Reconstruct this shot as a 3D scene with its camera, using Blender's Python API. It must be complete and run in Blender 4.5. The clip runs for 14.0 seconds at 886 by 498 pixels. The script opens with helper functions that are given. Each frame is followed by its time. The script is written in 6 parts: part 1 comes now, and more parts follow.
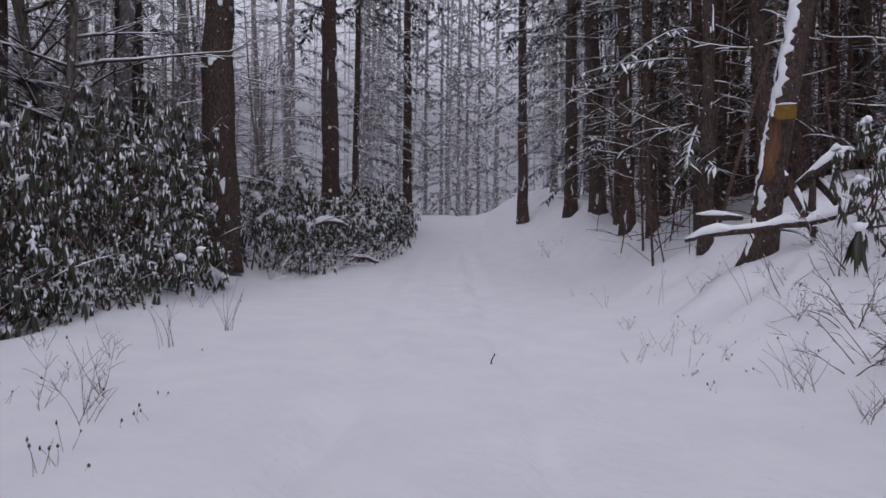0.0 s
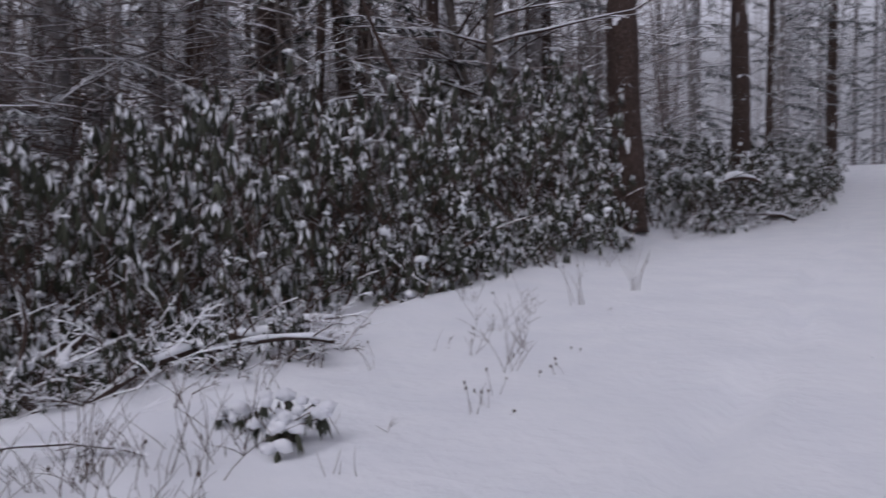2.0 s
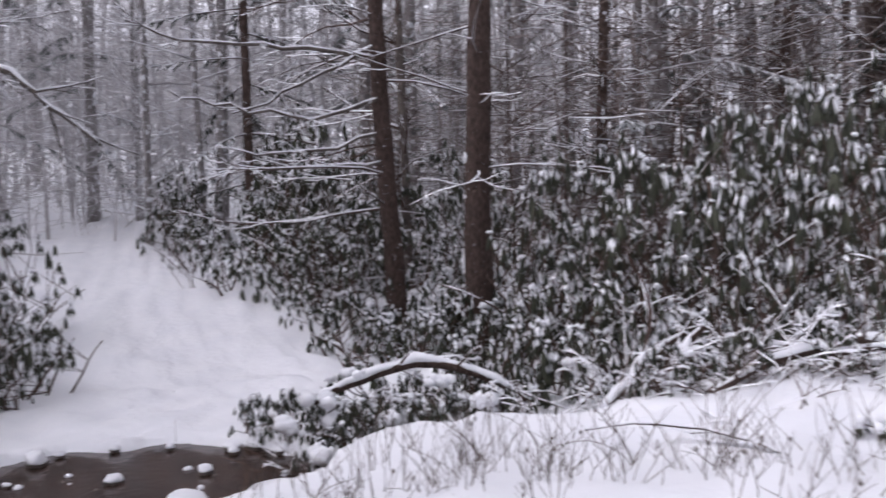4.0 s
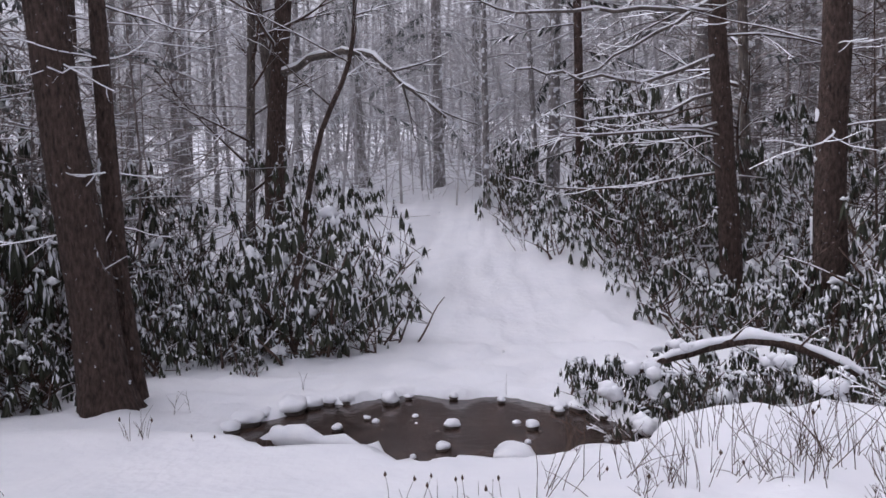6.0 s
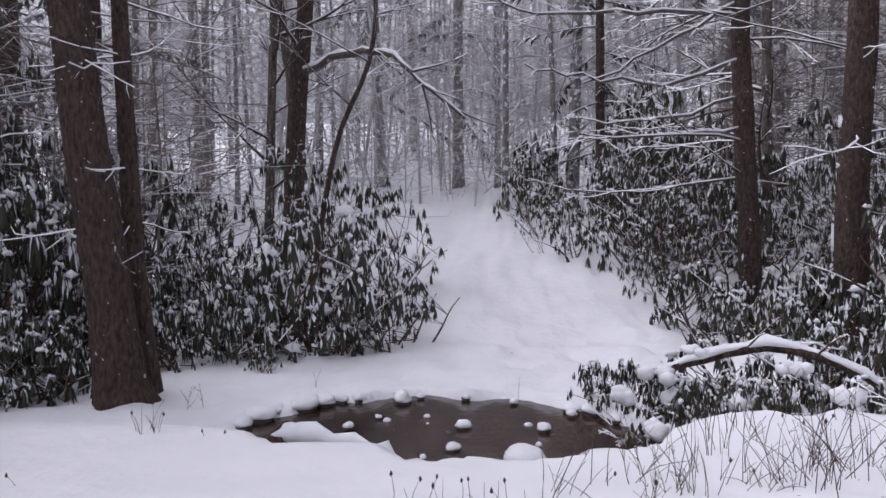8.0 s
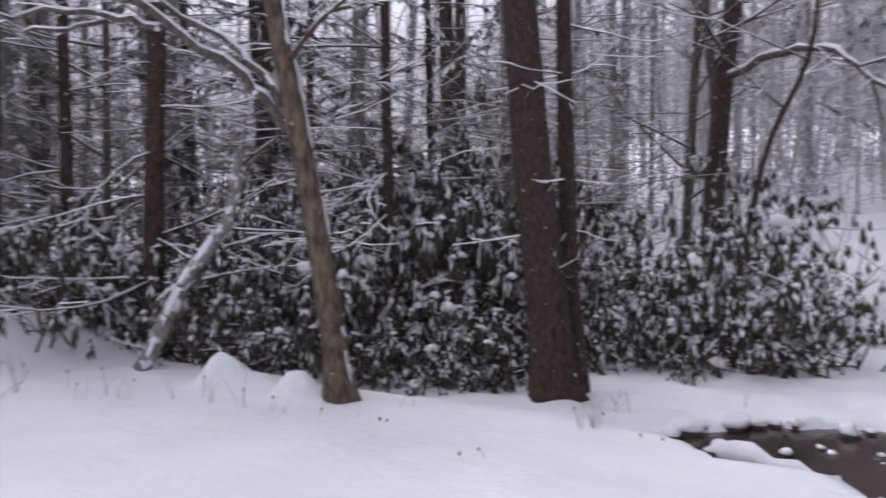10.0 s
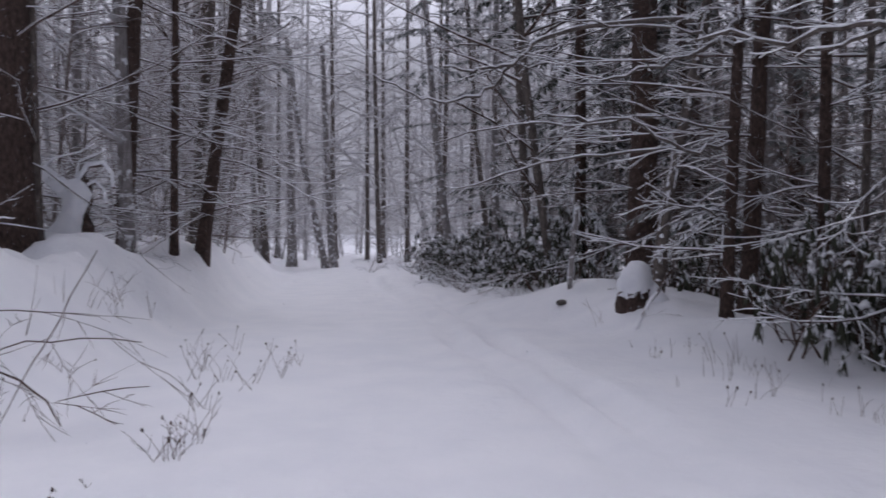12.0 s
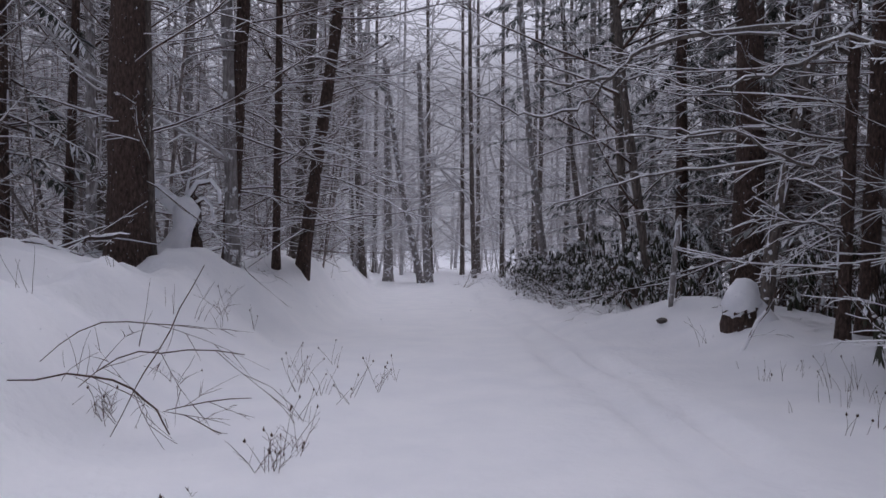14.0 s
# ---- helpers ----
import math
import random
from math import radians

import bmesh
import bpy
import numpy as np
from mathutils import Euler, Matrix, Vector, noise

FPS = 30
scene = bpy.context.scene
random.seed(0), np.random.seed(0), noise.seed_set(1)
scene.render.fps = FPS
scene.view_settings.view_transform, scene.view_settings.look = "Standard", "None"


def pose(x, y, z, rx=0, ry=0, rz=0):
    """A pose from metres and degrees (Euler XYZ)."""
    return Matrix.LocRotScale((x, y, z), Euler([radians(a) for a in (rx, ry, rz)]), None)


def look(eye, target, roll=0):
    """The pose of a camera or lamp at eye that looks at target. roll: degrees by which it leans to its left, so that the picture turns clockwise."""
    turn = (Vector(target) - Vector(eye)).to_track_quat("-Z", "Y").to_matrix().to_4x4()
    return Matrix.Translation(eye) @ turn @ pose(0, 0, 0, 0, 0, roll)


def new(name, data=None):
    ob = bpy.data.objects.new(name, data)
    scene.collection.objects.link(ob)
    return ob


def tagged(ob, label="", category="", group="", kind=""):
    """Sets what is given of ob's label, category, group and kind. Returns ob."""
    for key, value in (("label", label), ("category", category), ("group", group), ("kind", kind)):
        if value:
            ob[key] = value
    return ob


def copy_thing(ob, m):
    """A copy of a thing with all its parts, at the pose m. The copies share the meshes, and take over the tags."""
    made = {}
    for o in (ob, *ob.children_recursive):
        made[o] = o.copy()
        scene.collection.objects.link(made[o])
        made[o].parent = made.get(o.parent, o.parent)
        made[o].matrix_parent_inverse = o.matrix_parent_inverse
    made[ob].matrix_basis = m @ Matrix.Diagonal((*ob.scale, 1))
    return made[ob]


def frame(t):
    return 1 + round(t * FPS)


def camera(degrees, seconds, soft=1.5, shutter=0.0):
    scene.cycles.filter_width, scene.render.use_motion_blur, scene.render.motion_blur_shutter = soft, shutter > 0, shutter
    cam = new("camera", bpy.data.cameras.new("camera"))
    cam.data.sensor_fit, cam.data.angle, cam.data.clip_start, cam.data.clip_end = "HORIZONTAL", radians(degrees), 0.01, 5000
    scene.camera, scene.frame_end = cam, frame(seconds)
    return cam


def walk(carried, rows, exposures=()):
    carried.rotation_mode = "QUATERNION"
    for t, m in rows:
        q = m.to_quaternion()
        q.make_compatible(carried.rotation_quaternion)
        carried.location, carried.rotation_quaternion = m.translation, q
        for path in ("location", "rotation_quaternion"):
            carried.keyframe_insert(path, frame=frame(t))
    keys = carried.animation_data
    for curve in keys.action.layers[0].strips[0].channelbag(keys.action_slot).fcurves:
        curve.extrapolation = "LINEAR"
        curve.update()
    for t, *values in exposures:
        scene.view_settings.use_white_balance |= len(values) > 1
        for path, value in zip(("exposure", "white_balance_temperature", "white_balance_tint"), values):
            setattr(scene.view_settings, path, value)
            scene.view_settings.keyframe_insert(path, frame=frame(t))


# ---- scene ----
# ---- camera ----
cam = camera(59.61, 14.0, soft=1.5, shutter=0.3)
PATH = [
    (0.0, pose(-0.004, -0.011, 1.309, 91.11, -0.66, -0.00)),
    (0.5, pose(-0.029, -0.107, 1.302, 91.12, -0.80, 2.20)),
    (1.0, pose(-0.108, -0.160, 1.271, 90.46, -0.59, 6.89)),
    (1.5, pose(-0.137, -0.126, 1.264, 89.31, -0.40, 16.40)),
    (2.0, pose(-0.046, -0.010, 1.338, 87.81, -0.08, 29.20)),
    (2.5, pose(-0.084, 0.140, 1.361, 87.14, 0.32, 40.47)),
    (3.0, pose(-0.180, 0.115, 1.331, 87.58, 0.37, 50.59)),
    (3.5, pose(-0.203, 0.017, 1.328, 87.91, 0.37, 60.52)),
    (4.0, pose(-0.267, -0.211, 1.297, 88.20, 1.09, 70.05)),
    (4.2, pose(-0.296, -0.304, 1.306, 88.12, 0.80, 73.85)),
    (6.3, pose(-0.265, -0.196, 1.317, 85.94, 1.12, 94.63)),
    (6.5, pose(-0.269, -0.197, 1.314, 85.92, 0.93, 94.55)),
    (7.0, pose(-0.274, -0.165, 1.313, 85.96, 0.49, 94.64)),
    (7.2, pose(-0.284, -0.157, 1.311, 86.05, 0.32, 94.63)),
    (9.3, pose(-0.218, -0.226, 1.313, 86.64, -0.09, 107.73)),
    (9.5, pose(-0.197, -0.285, 1.304, 86.84, -0.23, 111.88)),
    (10.0, pose(-0.147, -0.384, 1.305, 86.94, 0.14, 124.78)),
    (10.5, pose(-0.085, -0.458, 1.295, 87.18, 0.44, 138.10)),
    (11.0, pose(-0.046, -0.460, 1.307, 87.36, 0.66, 151.86)),
    (11.5, pose(-0.038, -0.380, 1.319, 87.54, 0.46, 165.81)),
    (12.0, pose(0.011, -0.376, 1.322, 87.91, -0.05, 176.13)),
    (12.5, pose(0.018, -0.408, 1.329, 88.26, -0.19, 181.80)),
    (13.0, pose(0.029, -0.415, 1.332, 88.53, -0.16, 183.06)),
    (13.5, pose(0.029, -0.415, 1.325, 88.85, -0.11, 183.07)),
    (14.0, pose(0.027, -0.428, 1.328, 89.02, -0.07, 183.12)),
]
EXPOSURES = [(0.0, -0.97, 5900, 20), (1.5, -0.97, 5900, 20), (2.3, -0.88, 5900, 20), (3.0, -0.57, 5960, 20), (3.6, -0.15, 6060, 20), (4.2, 0.10, 6090, 20), (5.2, 0.10, 6060, 20), (6.3, -0.01, 6020, 20), (7.2, -0.01, 6020, 20), (9.3, 0.12, 6040, 20), (10.2, 0.17, 6000, 20), (10.8, 0.12, 5980, 20), (11.5, -0.12, 5930, 20), (12.2, -0.50, 5900, 20), (14.0, -0.57, 5900, 20)]
walk(cam, PATH, EXPOSURES)

# ---- world and light: an overcast winter day with falling snow ----
world = bpy.data.worlds.new("overcast")
scene.world = world
world.use_nodes = True
wn, wl = world.node_tree.nodes, world.node_tree.links
wn.clear()
sky = wn.new("ShaderNodeTexSky")
sky.sky_type, sky.sun_disc = "NISHITA", False
sky.sun_elevation, sky.sun_rotation = radians(48), radians(200)
sky.air_density, sky.dust_density, sky.ozone_density = 1.0, 6.0, 1.0
grey = wn.new("ShaderNodeHueSaturation")
grey.inputs["Saturation"].default_value = 0.18
bg = wn.new("ShaderNodeBackground")
bg.inputs["Strength"].default_value = 0.13
out = wn.new("ShaderNodeOutputWorld")
wl.new(sky.outputs[0], grey.inputs["Color"])
wl.new(grey.outputs[0], bg.inputs["Color"])
wl.new(bg.outputs[0], out.inputs[0])

sun_data = bpy.data.lights.new("sun", "SUN")
sun_data.energy, sun_data.angle, sun_data.color = 0.7, radians(60), (1.0, 0.97, 0.95)
sun = new("sun", sun_data)
sun.matrix_world = look((0, 0, 30), (-6, 12, 0))


# ---- materials ----
def material(name, base, rough=0.8, spots=None, scale=6.0, stretch=(1, 1, 1), detail=6.0, low=0.35, high=0.65,
             bump=0.0, bump_scale=30.0, bump_dist=0.02, fleck=None, fleck_scale=9.0, fleck_at=0.66, spec=0.3):
    """A node material: base colour to spots by noise, an optional second scatter of flecks, and bump."""
    m = bpy.data.materials.new(name)
    m.use_nodes = True
    n, l = m.node_tree.nodes, m.node_tree.links
    p = n["Principled BSDF"]
    p.inputs["Roughness"].default_value = rough
    p.inputs["Specular IOR Level"].default_value = spec
    co = n.new("ShaderNodeTexCoord")
    mp = n.new("ShaderNodeMapping")
    mp.inputs["Scale"].default_value = stretch
    l.new(co.outputs["Object"], mp.inputs["Vector"])
    no = n.new("ShaderNodeTexNoise")
    no.inputs["Scale"].default_value, no.inputs["Detail"].default_value = scale, detail
    l.new(mp.outputs[0], no.inputs["Vector"])
    ramp = n.new("ShaderNodeValToRGB")
    ramp.color_ramp.elements[0].position, ramp.color_ramp.elements[1].position = low, high
    ramp.color_ramp.elements[0].color = (*base, 1)
    ramp.color_ramp.elements[1].color = (*(spots or base), 1)
    l.new(no.outputs[0], ramp.inputs[0])
    colour = ramp.outputs[0]
    if fleck:
        n2 = n.new("ShaderNodeTexNoise")
        n2.inputs["Scale"].default_value, n2.inputs["Detail"].default_value = fleck_scale, 4.0
        l.new(co.outputs["Object"], n2.inputs["Vector"])
        r2 = n.new("ShaderNodeValToRGB")
        r2.color_ramp.elements[0].position, r2.color_ramp.elements[1].position = fleck_at, fleck_at + 0.05
        l.new(n2.outputs[0], r2.inputs[0])
        mix = n.new("ShaderNodeMix")
        mix.data_type = "RGBA"
        l.new(r2.outputs[0], mix.inputs["Factor"])
        l.new(colour, mix.inputs["A"])
        mix.inputs["B"].default_value = (*fleck, 1)
        colour = mix.outputs["Result"]
    l.new(colour, p.inputs["Base Color"])
    if bump:
        nb = n.new("ShaderNodeTexNoise")
        nb.inputs["Scale"].default_value, nb.inputs["Detail"].default_value = bump_scale, 5.0
        l.new(mp.outputs[0], nb.inputs["Vector"])
        b = n.new("ShaderNodeBump")
        b.inputs["Strength"].default_value, b.inputs["Distance"].default_value = bump, bump_dist
        l.new(nb.outputs[0], b.inputs["Height"])
        l.new(b.outputs[0], p.inputs["Normal"])
    return m


SNOW_C = (0.86, 0.87, 0.90)
M_SNOW_GROUND = material("snow_ground", (0.84, 0.85, 0.885), 0.75, (0.89, 0.895, 0.92), 1.7, bump=0.35, bump_scale=9.0, bump_dist=0.05)
M_SNOW = material("snow", (0.83, 0.84, 0.88), 0.8, (0.90, 0.905, 0.93), 7.0, bump=0.3, bump_scale=40.0, bump_dist=0.01)
M_BARK = material("bark_brown", (0.048, 0.033, 0.028), 0.9, (0.162, 0.108, 0.088), 11.0, (3.0, 3.0, 1.1), detail=10.0, low=0.30, high=0.70, bump=1.0, bump_scale=15.0, bump_dist=0.12,
                  fleck=SNOW_C, fleck_scale=16.0, fleck_at=0.70)
M_BARK_GREY = material("bark_grey", (0.075, 0.062, 0.056), 0.9, (0.19, 0.16, 0.14), 10.0, (3, 3, 0.7), bump=0.8, bump_scale=18.0, bump_dist=0.03,
                       fleck=SNOW_C, fleck_scale=8.0, fleck_at=0.66)
M_BARK_OLIVE = material("bark_olive", (0.062, 0.048, 0.036), 0.9, (0.21, 0.165, 0.12), 8.0, (2.4, 2.4, 1.0), detail=9.0, bump=0.9, bump_scale=22.0, bump_dist=0.02,
                        fleck=SNOW_C, fleck_scale=8.0, fleck_at=0.70)
# bark with snow flecks, its base colour lightened to imitate distance haze
M_BARK_RIME_HAZE = material("bark_rime_haze", (0.18, 0.163, 0.158), 0.9, (0.37, 0.345, 0.34), 10.0, (3, 3, 0.7), bump=0.8, bump_scale=18.0, bump_dist=0.03,
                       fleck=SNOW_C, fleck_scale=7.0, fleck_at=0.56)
# far wood: almost white, with the haze put into the base colour
M_HAZE_WOOD = material("haze_pale_wood", (0.36, 0.342, 0.34), 0.9, (0.62, 0.61, 0.62), 3.0)
M_BARE_WOOD = material("bare_wood", (0.085, 0.042, 0.025), 0.8, (0.17, 0.088, 0.048), 8.0, (4, 4, 0.5), bump=0.4, bump_scale=20.0)
M_TWIG = material("twig", (0.060, 0.039, 0.032), 0.9, (0.130, 0.085, 0.068), 14.0)
M_STALK = material("dry_stalk", (0.055, 0.038, 0.030), 0.9, (0.13, 0.092, 0.07), 10.0)
# twigs and needles greyed in base colour to imitate distance haze
M_TWIG_HAZE = material("haze_grey_twig", (0.15, 0.118, 0.108), 0.9, (0.30, 0.26, 0.245), 9.0)
M_NEEDLE_HAZE = material("haze_grey_needles", (0.10, 0.11, 0.105), 0.8, (0.26, 0.27, 0.265), 5.0)
M_LEAF = material("rhododendron_leaf", (0.026, 0.029, 0.019), 0.5, (0.062, 0.067, 0.040), 3.0, spec=0.4)
M_NEEDLE = material("hemlock_needles", (0.038, 0.043, 0.036), 0.7, (0.088, 0.094, 0.078), 4.0)
M_DEAD_LEAF = material("dead_leaf", (0.055, 0.034, 0.024), 0.8, (0.10, 0.06, 0.04), 9.0)
M_ROCK = material("wet_rock", (0.06, 0.05, 0.045), 0.5, (0.16, 0.14, 0.12), 7.0, bump=0.6, bump_scale=14.0)
M_SIGN = material("yellow_paint", (0.15, 0.083, 0.011), 0.75, (0.20, 0.115, 0.016), 12.0, fleck=(0.25, 0.15, 0.05), fleck_at=0.68)
M_WATER = material("brook_water", (0.030, 0.018, 0.013), 0.14, (0.074, 0.047, 0.036), 5.0, bump=0.25, bump_scale=12.0, bump_dist=0.02, spec=0.25)


# ---- mesh building ----
class Shape:
    """Collects vertices and faces for one mesh."""

    def __init__(self):
        self.v, self.f, self.n = [], [], 0

    def add(self, verts, faces):
        self.v.append(np.asarray(verts, float).reshape(-1, 3))
        k = self.n
        self.f.extend([tuple(i + k for i in f) for f in faces])
        self.n += len(self.v[-1])

    def mesh(self, name, mat, smooth=True):
        me = bpy.data.meshes.new(name)
        me.from_pydata(np.concatenate(self.v).tolist() if self.v else [], [], self.f)
        me.materials.append(mat)
        if smooth and len(me.polygons):
            me.polygons.foreach_set("use_smooth", [True] * len(me.polygons))
        me.update()
        return me


RINGS = {}


def ring_faces(rows, sides, cap=True):
    key = (rows, sides, cap)
    if key not in RINGS:
        fs = []
        for i in range(rows - 1):
            for j in range(sides):
                k = (j + 1) % sides
                fs.append((i * sides + j, i * sides + k, (i + 1) * sides + k, (i + 1) * sides + j))
        if cap:
            fs.append(tuple(range(sides))[::-1])
            fs.append(tuple((rows - 1) * sides + j for j in range(sides)))
        RINGS[key] = fs
    return RINGS[key]


def frames_of(path):
    """Side and upper directions along a path, kept level with the world."""
    d = np.gradient(path, axis=0)
    d /= np.linalg.norm(d, axis=1, keepdims=True) + 1e-9
    side = np.cross(d, (0, 0, 1.0))
    length = np.linalg.norm(side, axis=1)
    if length.max() < 0.25:
        side = np.cross(d, (0, 1.0, 0))
        length = np.linalg.norm(side, axis=1)
    else:
        k = length.argmax()
        side[length < 0.05] = side[k]
        length = np.linalg.norm(side, axis=1)
    side /= length[:, None]
    return d, side, np.cross(side, d)


def tube(shape, path, radii, sides=3, rough=0.0, rs=None):
    path, radii = np.asarray(path, float), np.asarray(radii, float)
    d, side, up = frames_of(path)
    a = np.arange(sides) * 2 * np.pi / sides
    r = radii[:, None] * (np.ones((1, sides)) if not rough else 1 + rough * rs.uniform(-1, 1, (len(path), sides)))
    v = path[:, None] + r[..., None] * (np.cos(a)[None, :, None] * side[:, None] + np.sin(a)[None, :, None] * up[:, None])
    shape.add(v, ring_faces(len(path), sides, sides > 3))


def snow_ridge(shape, path, radii, width=1.15, height=1.7, rs=None, base=0.0033):
    """Snow lying along the top of a branch; it thins out at the ends and where the branch is steep."""
    path, radii = np.asarray(path, float), np.asarray(radii, float)
    d, side, up = frames_of(path)
    level = np.clip(1.25 - np.abs(d[:, 2]) * 1.15, 0.05, 1)
    if rs is not None:
        level = level * rs.uniform(0.6, 1.15, len(path))
    w = (radii * width + base)[:, None] * level[:, None] ** 0.5
    h = (radii * height * 0.6 + base * 2.2)[:, None] * level[:, None]
    w[[0, -1]] *= 0.5
    lift = path + (0, 0, 1) * (radii * 0.45)[:, None]
    z = np.array((0, 0, 1.0))
    n = len(path)
    if radii[0] < 0.016:  # on a twig: a simple ridge
        v = np.stack([lift - side * w - z * 0.003, lift + z * h, lift + side * w - z * 0.003], 1)
        shape.add(v, [(i * 3 + j, i * 3 + j + 1, i * 3 + j + 4, i * 3 + j + 3) for i in range(n - 1) for j in range(2)])
        return
    v = np.stack([lift - side * w, lift - side * w * 0.55 + z * h * 0.8, lift + z * h, lift + side * w * 0.6 + z * h * 0.75, lift + side * w], 1)
    shape.add(v, ring_faces(n, 5))


ICO = None


def blob(shape, at, size, rs, lumps=0.18):
    """A lump of snow or stone from a small sphere, flattened and uneven."""
    global ICO
    if ICO is None:
        b = bmesh.new()
        bmesh.ops.create_icosphere(b, subdivisions=1, radius=1.0)
        b.verts.ensure_lookup_table()
        ICO = (np.array([tuple(v.co) for v in b.verts]), [tuple(v.index for v in f.verts) for f in b.faces])
        b.free()
    v = ICO[0] * (1 + lumps * rs.uniform(-1, 1, (len(ICO[0]), 1))) * np.asarray(size)
    a = rs.uniform(0, 6.28)
    c, s = np.cos(a), np.sin(a)
    v = np.stack([v[:, 0] * c - v[:, 1] * s, v[:, 0] * s + v[:, 1] * c, v[:, 2]], 1)
    shape.add(v + np.asarray(at), ICO[1])


OCT = (np.array([(1, 0, 0), (0, 1, 0), (-1, 0, 0), (0, -1, 0), (0, 0, 1), (0, 0, -0.7)], float),
       [(0, 1, 4), (1, 2, 4), (2, 3, 4), (3, 0, 4), (1, 0, 5), (2, 1, 5), (3, 2, 5), (0, 3, 5)])


def crumb(shape, at, size, rs):
    """A small lump of snow."""
    v = OCT[0] * (1 + 0.25 * rs.uniform(-1, 1, (6, 1))) * np.asarray(size)
    a = rs.uniform(0, 6.28)
    c, s = np.cos(a), np.sin(a)
    shape.add(np.stack([v[:, 0] * c - v[:, 1] * s, v[:, 0] * s + v[:, 1] * c, v[:, 2]], 1) + np.asarray(at), OCT[1])


def leaf(shape, at, way, length, width, roll):
    """A rolled, drooping leaf: a folded blade with a ridge."""
    at, way = np.asarray(at), np.asarray(way)
    side = np.cross(way, (0, 0, 1.0))
    n = np.linalg.norm(side)
    side = side / n if n > 0.05 else np.array((1.0, 0, 0))
    up = np.cross(side, way)
    c, s = np.cos(roll), np.sin(roll)
    side, up = side * c + up * s, up * c - side * s
    m = at + way * length * 0.45
    tip = at + way * length - (0, 0, 0.03)
    v = [at, m - side * width - up * width * 0.6, m + up * width * 0.4, m + side * width - up * width * 0.6, tip]
    shape.add(v, [(0, 2, 1), (0, 3, 2), (1, 2, 4), (2, 3, 4)])


def bent(start, way, length, rs, segs=5, bend=0.25, droop=0.0, lift=0.0):
    """A wandering path from start: droop pulls it down, lift turns its end up."""
    way = np.asarray(way, float)
    way = way / np.linalg.norm(way)
    p, pts = np.asarray(start, float), [np.asarray(start, float)]
    wander = rs.normal(0, bend, 3)
    for i in range(segs):
        way = way + (rs.normal(0, bend, 3) * 0.5 + wander * 0.4) / segs * 1.6
        way[2] += (-droop + lift * 2 * (i / segs)) / segs
        way /= np.linalg.norm(way)
        p = p + way * length / segs
        pts.append(p)
    return np.array(pts)


def limb(wood, snow, start, way, length, r, rs, depth=1, twigs=5, droop=0.15, lift=0.1, bend=0.25, spread=0.9, sides=3, snowy=1.0, segs=5):
    """A branch with side twigs, and the snow that lies on them."""
    path = bent(start, way, length, rs, segs, bend, droop, lift)
    radii = np.linspace(r, r * 0.25, len(path))
    tube(wood, path, radii, sides)
    if rs.rand() < snowy:
        snow_ridge(snow, path, radii, rs=rs)
    if depth > 0:
        d = np.gradient(path, axis=0)
        for k in range(twigs):
            u = rs.uniform(0.2, 1.0) * (len(path) - 1)
            i = min(int(u), len(path) - 2)
            p = path[i] + (path[i + 1] - path[i]) * (u - i)
            w = d[i] / np.linalg.norm(d[i])
            s = np.cross(w, (0, 0, 1.0)) * rs.choice([-1, 1])
            w2 = w + s * spread * rs.uniform(0.5, 1.2) + (0, 0, rs.uniform(-0.15, 0.3))
            limb(wood, snow, p, w2, length * rs.uniform(0.25, 0.5) * (1.15 - 0.5 * u / (len(path) - 1)), max(r * 0.45, 0.003), rs, depth - 1,
                 max(2, twigs - 2), droop, lift, bend, spread, 3, snowy * (0.62 if depth == 1 else 1.0), 2 if depth == 1 else 3)


def part(name, shape, mat, parent, label=""):
    """Links a shape as ONE mesh object under a thing or a part."""
    ob = new(name, shape.mesh(name, mat) if isinstance(shape, Shape) else shape)
    ob.parent = parent
    if label:
        ob["label"] = label
    return ob


def thing(name, at, label, category, group="", rz=0.0, scale=1.0):
    ob = new(name)
    ob.empty_display_size = 0.2
    ob.location, ob.rotation_euler, ob.scale = at, (0, 0, rz), (scale,) * 3
    return tagged(ob, label, category, group)


# ---- ground ----
def sstep(a, b, v):
    t = np.clip((v - a) / (b - a), 0.0, 1.0)
    return t * t * (3 - 2 * t)


def wave_noise(x, y, scale, seed, octaves=3):
    """Smooth lumpy noise from summed rotated waves, about -1 to 1."""
    rs = np.random.RandomState(seed)
    total, weight = np.zeros_like(x), 0.0
    for o in range(octaves):
        a = 0.55 ** o
        for _ in range(4):
            th, ph = rs.uniform(0, 2 * np.pi), rs.uniform(0, 2 * np.pi, 2)
            k = 2 * np.pi / (scale / 2 ** o) * rs.uniform(0.7, 1.3)
            u = x * np.cos(th) + y * np.sin(th)
            v = -x * np.sin(th) + y * np.cos(th)
            total = total + a * np.sin(k * u + ph[0] + 1.3 * np.sin(0.6 * k * v + ph[1]))
        weight += 2.2 * a
    return total / weight


def trail_centre(y):
    """The trail's middle: it bends east far behind the camera."""
    return -0.9 + np.where(y < -14, 0.006 * (y + 14) ** 2, 0.035 * np.clip(y, 0, 40))


POOL_X, POOL_Y, WATER_Z = -6.2, -0.75, -0.66


def pool_depth(x, y):
    """1 in the pool, 0 outside, with an uneven steep rim."""
    u, v = (x - POOL_X) / 1.50, (y - POOL_Y - 0.10 - 0.12 * (x - POOL_X)) / 1.84
    r = np.sqrt(u * u + v * v) + 0.10 * wave_noise(x, y, 1.5, 5, 2) + 0.025 * wave_noise(x, y, 0.5, 6, 2)
    return 1 - sstep(0.95, 1.08, r)


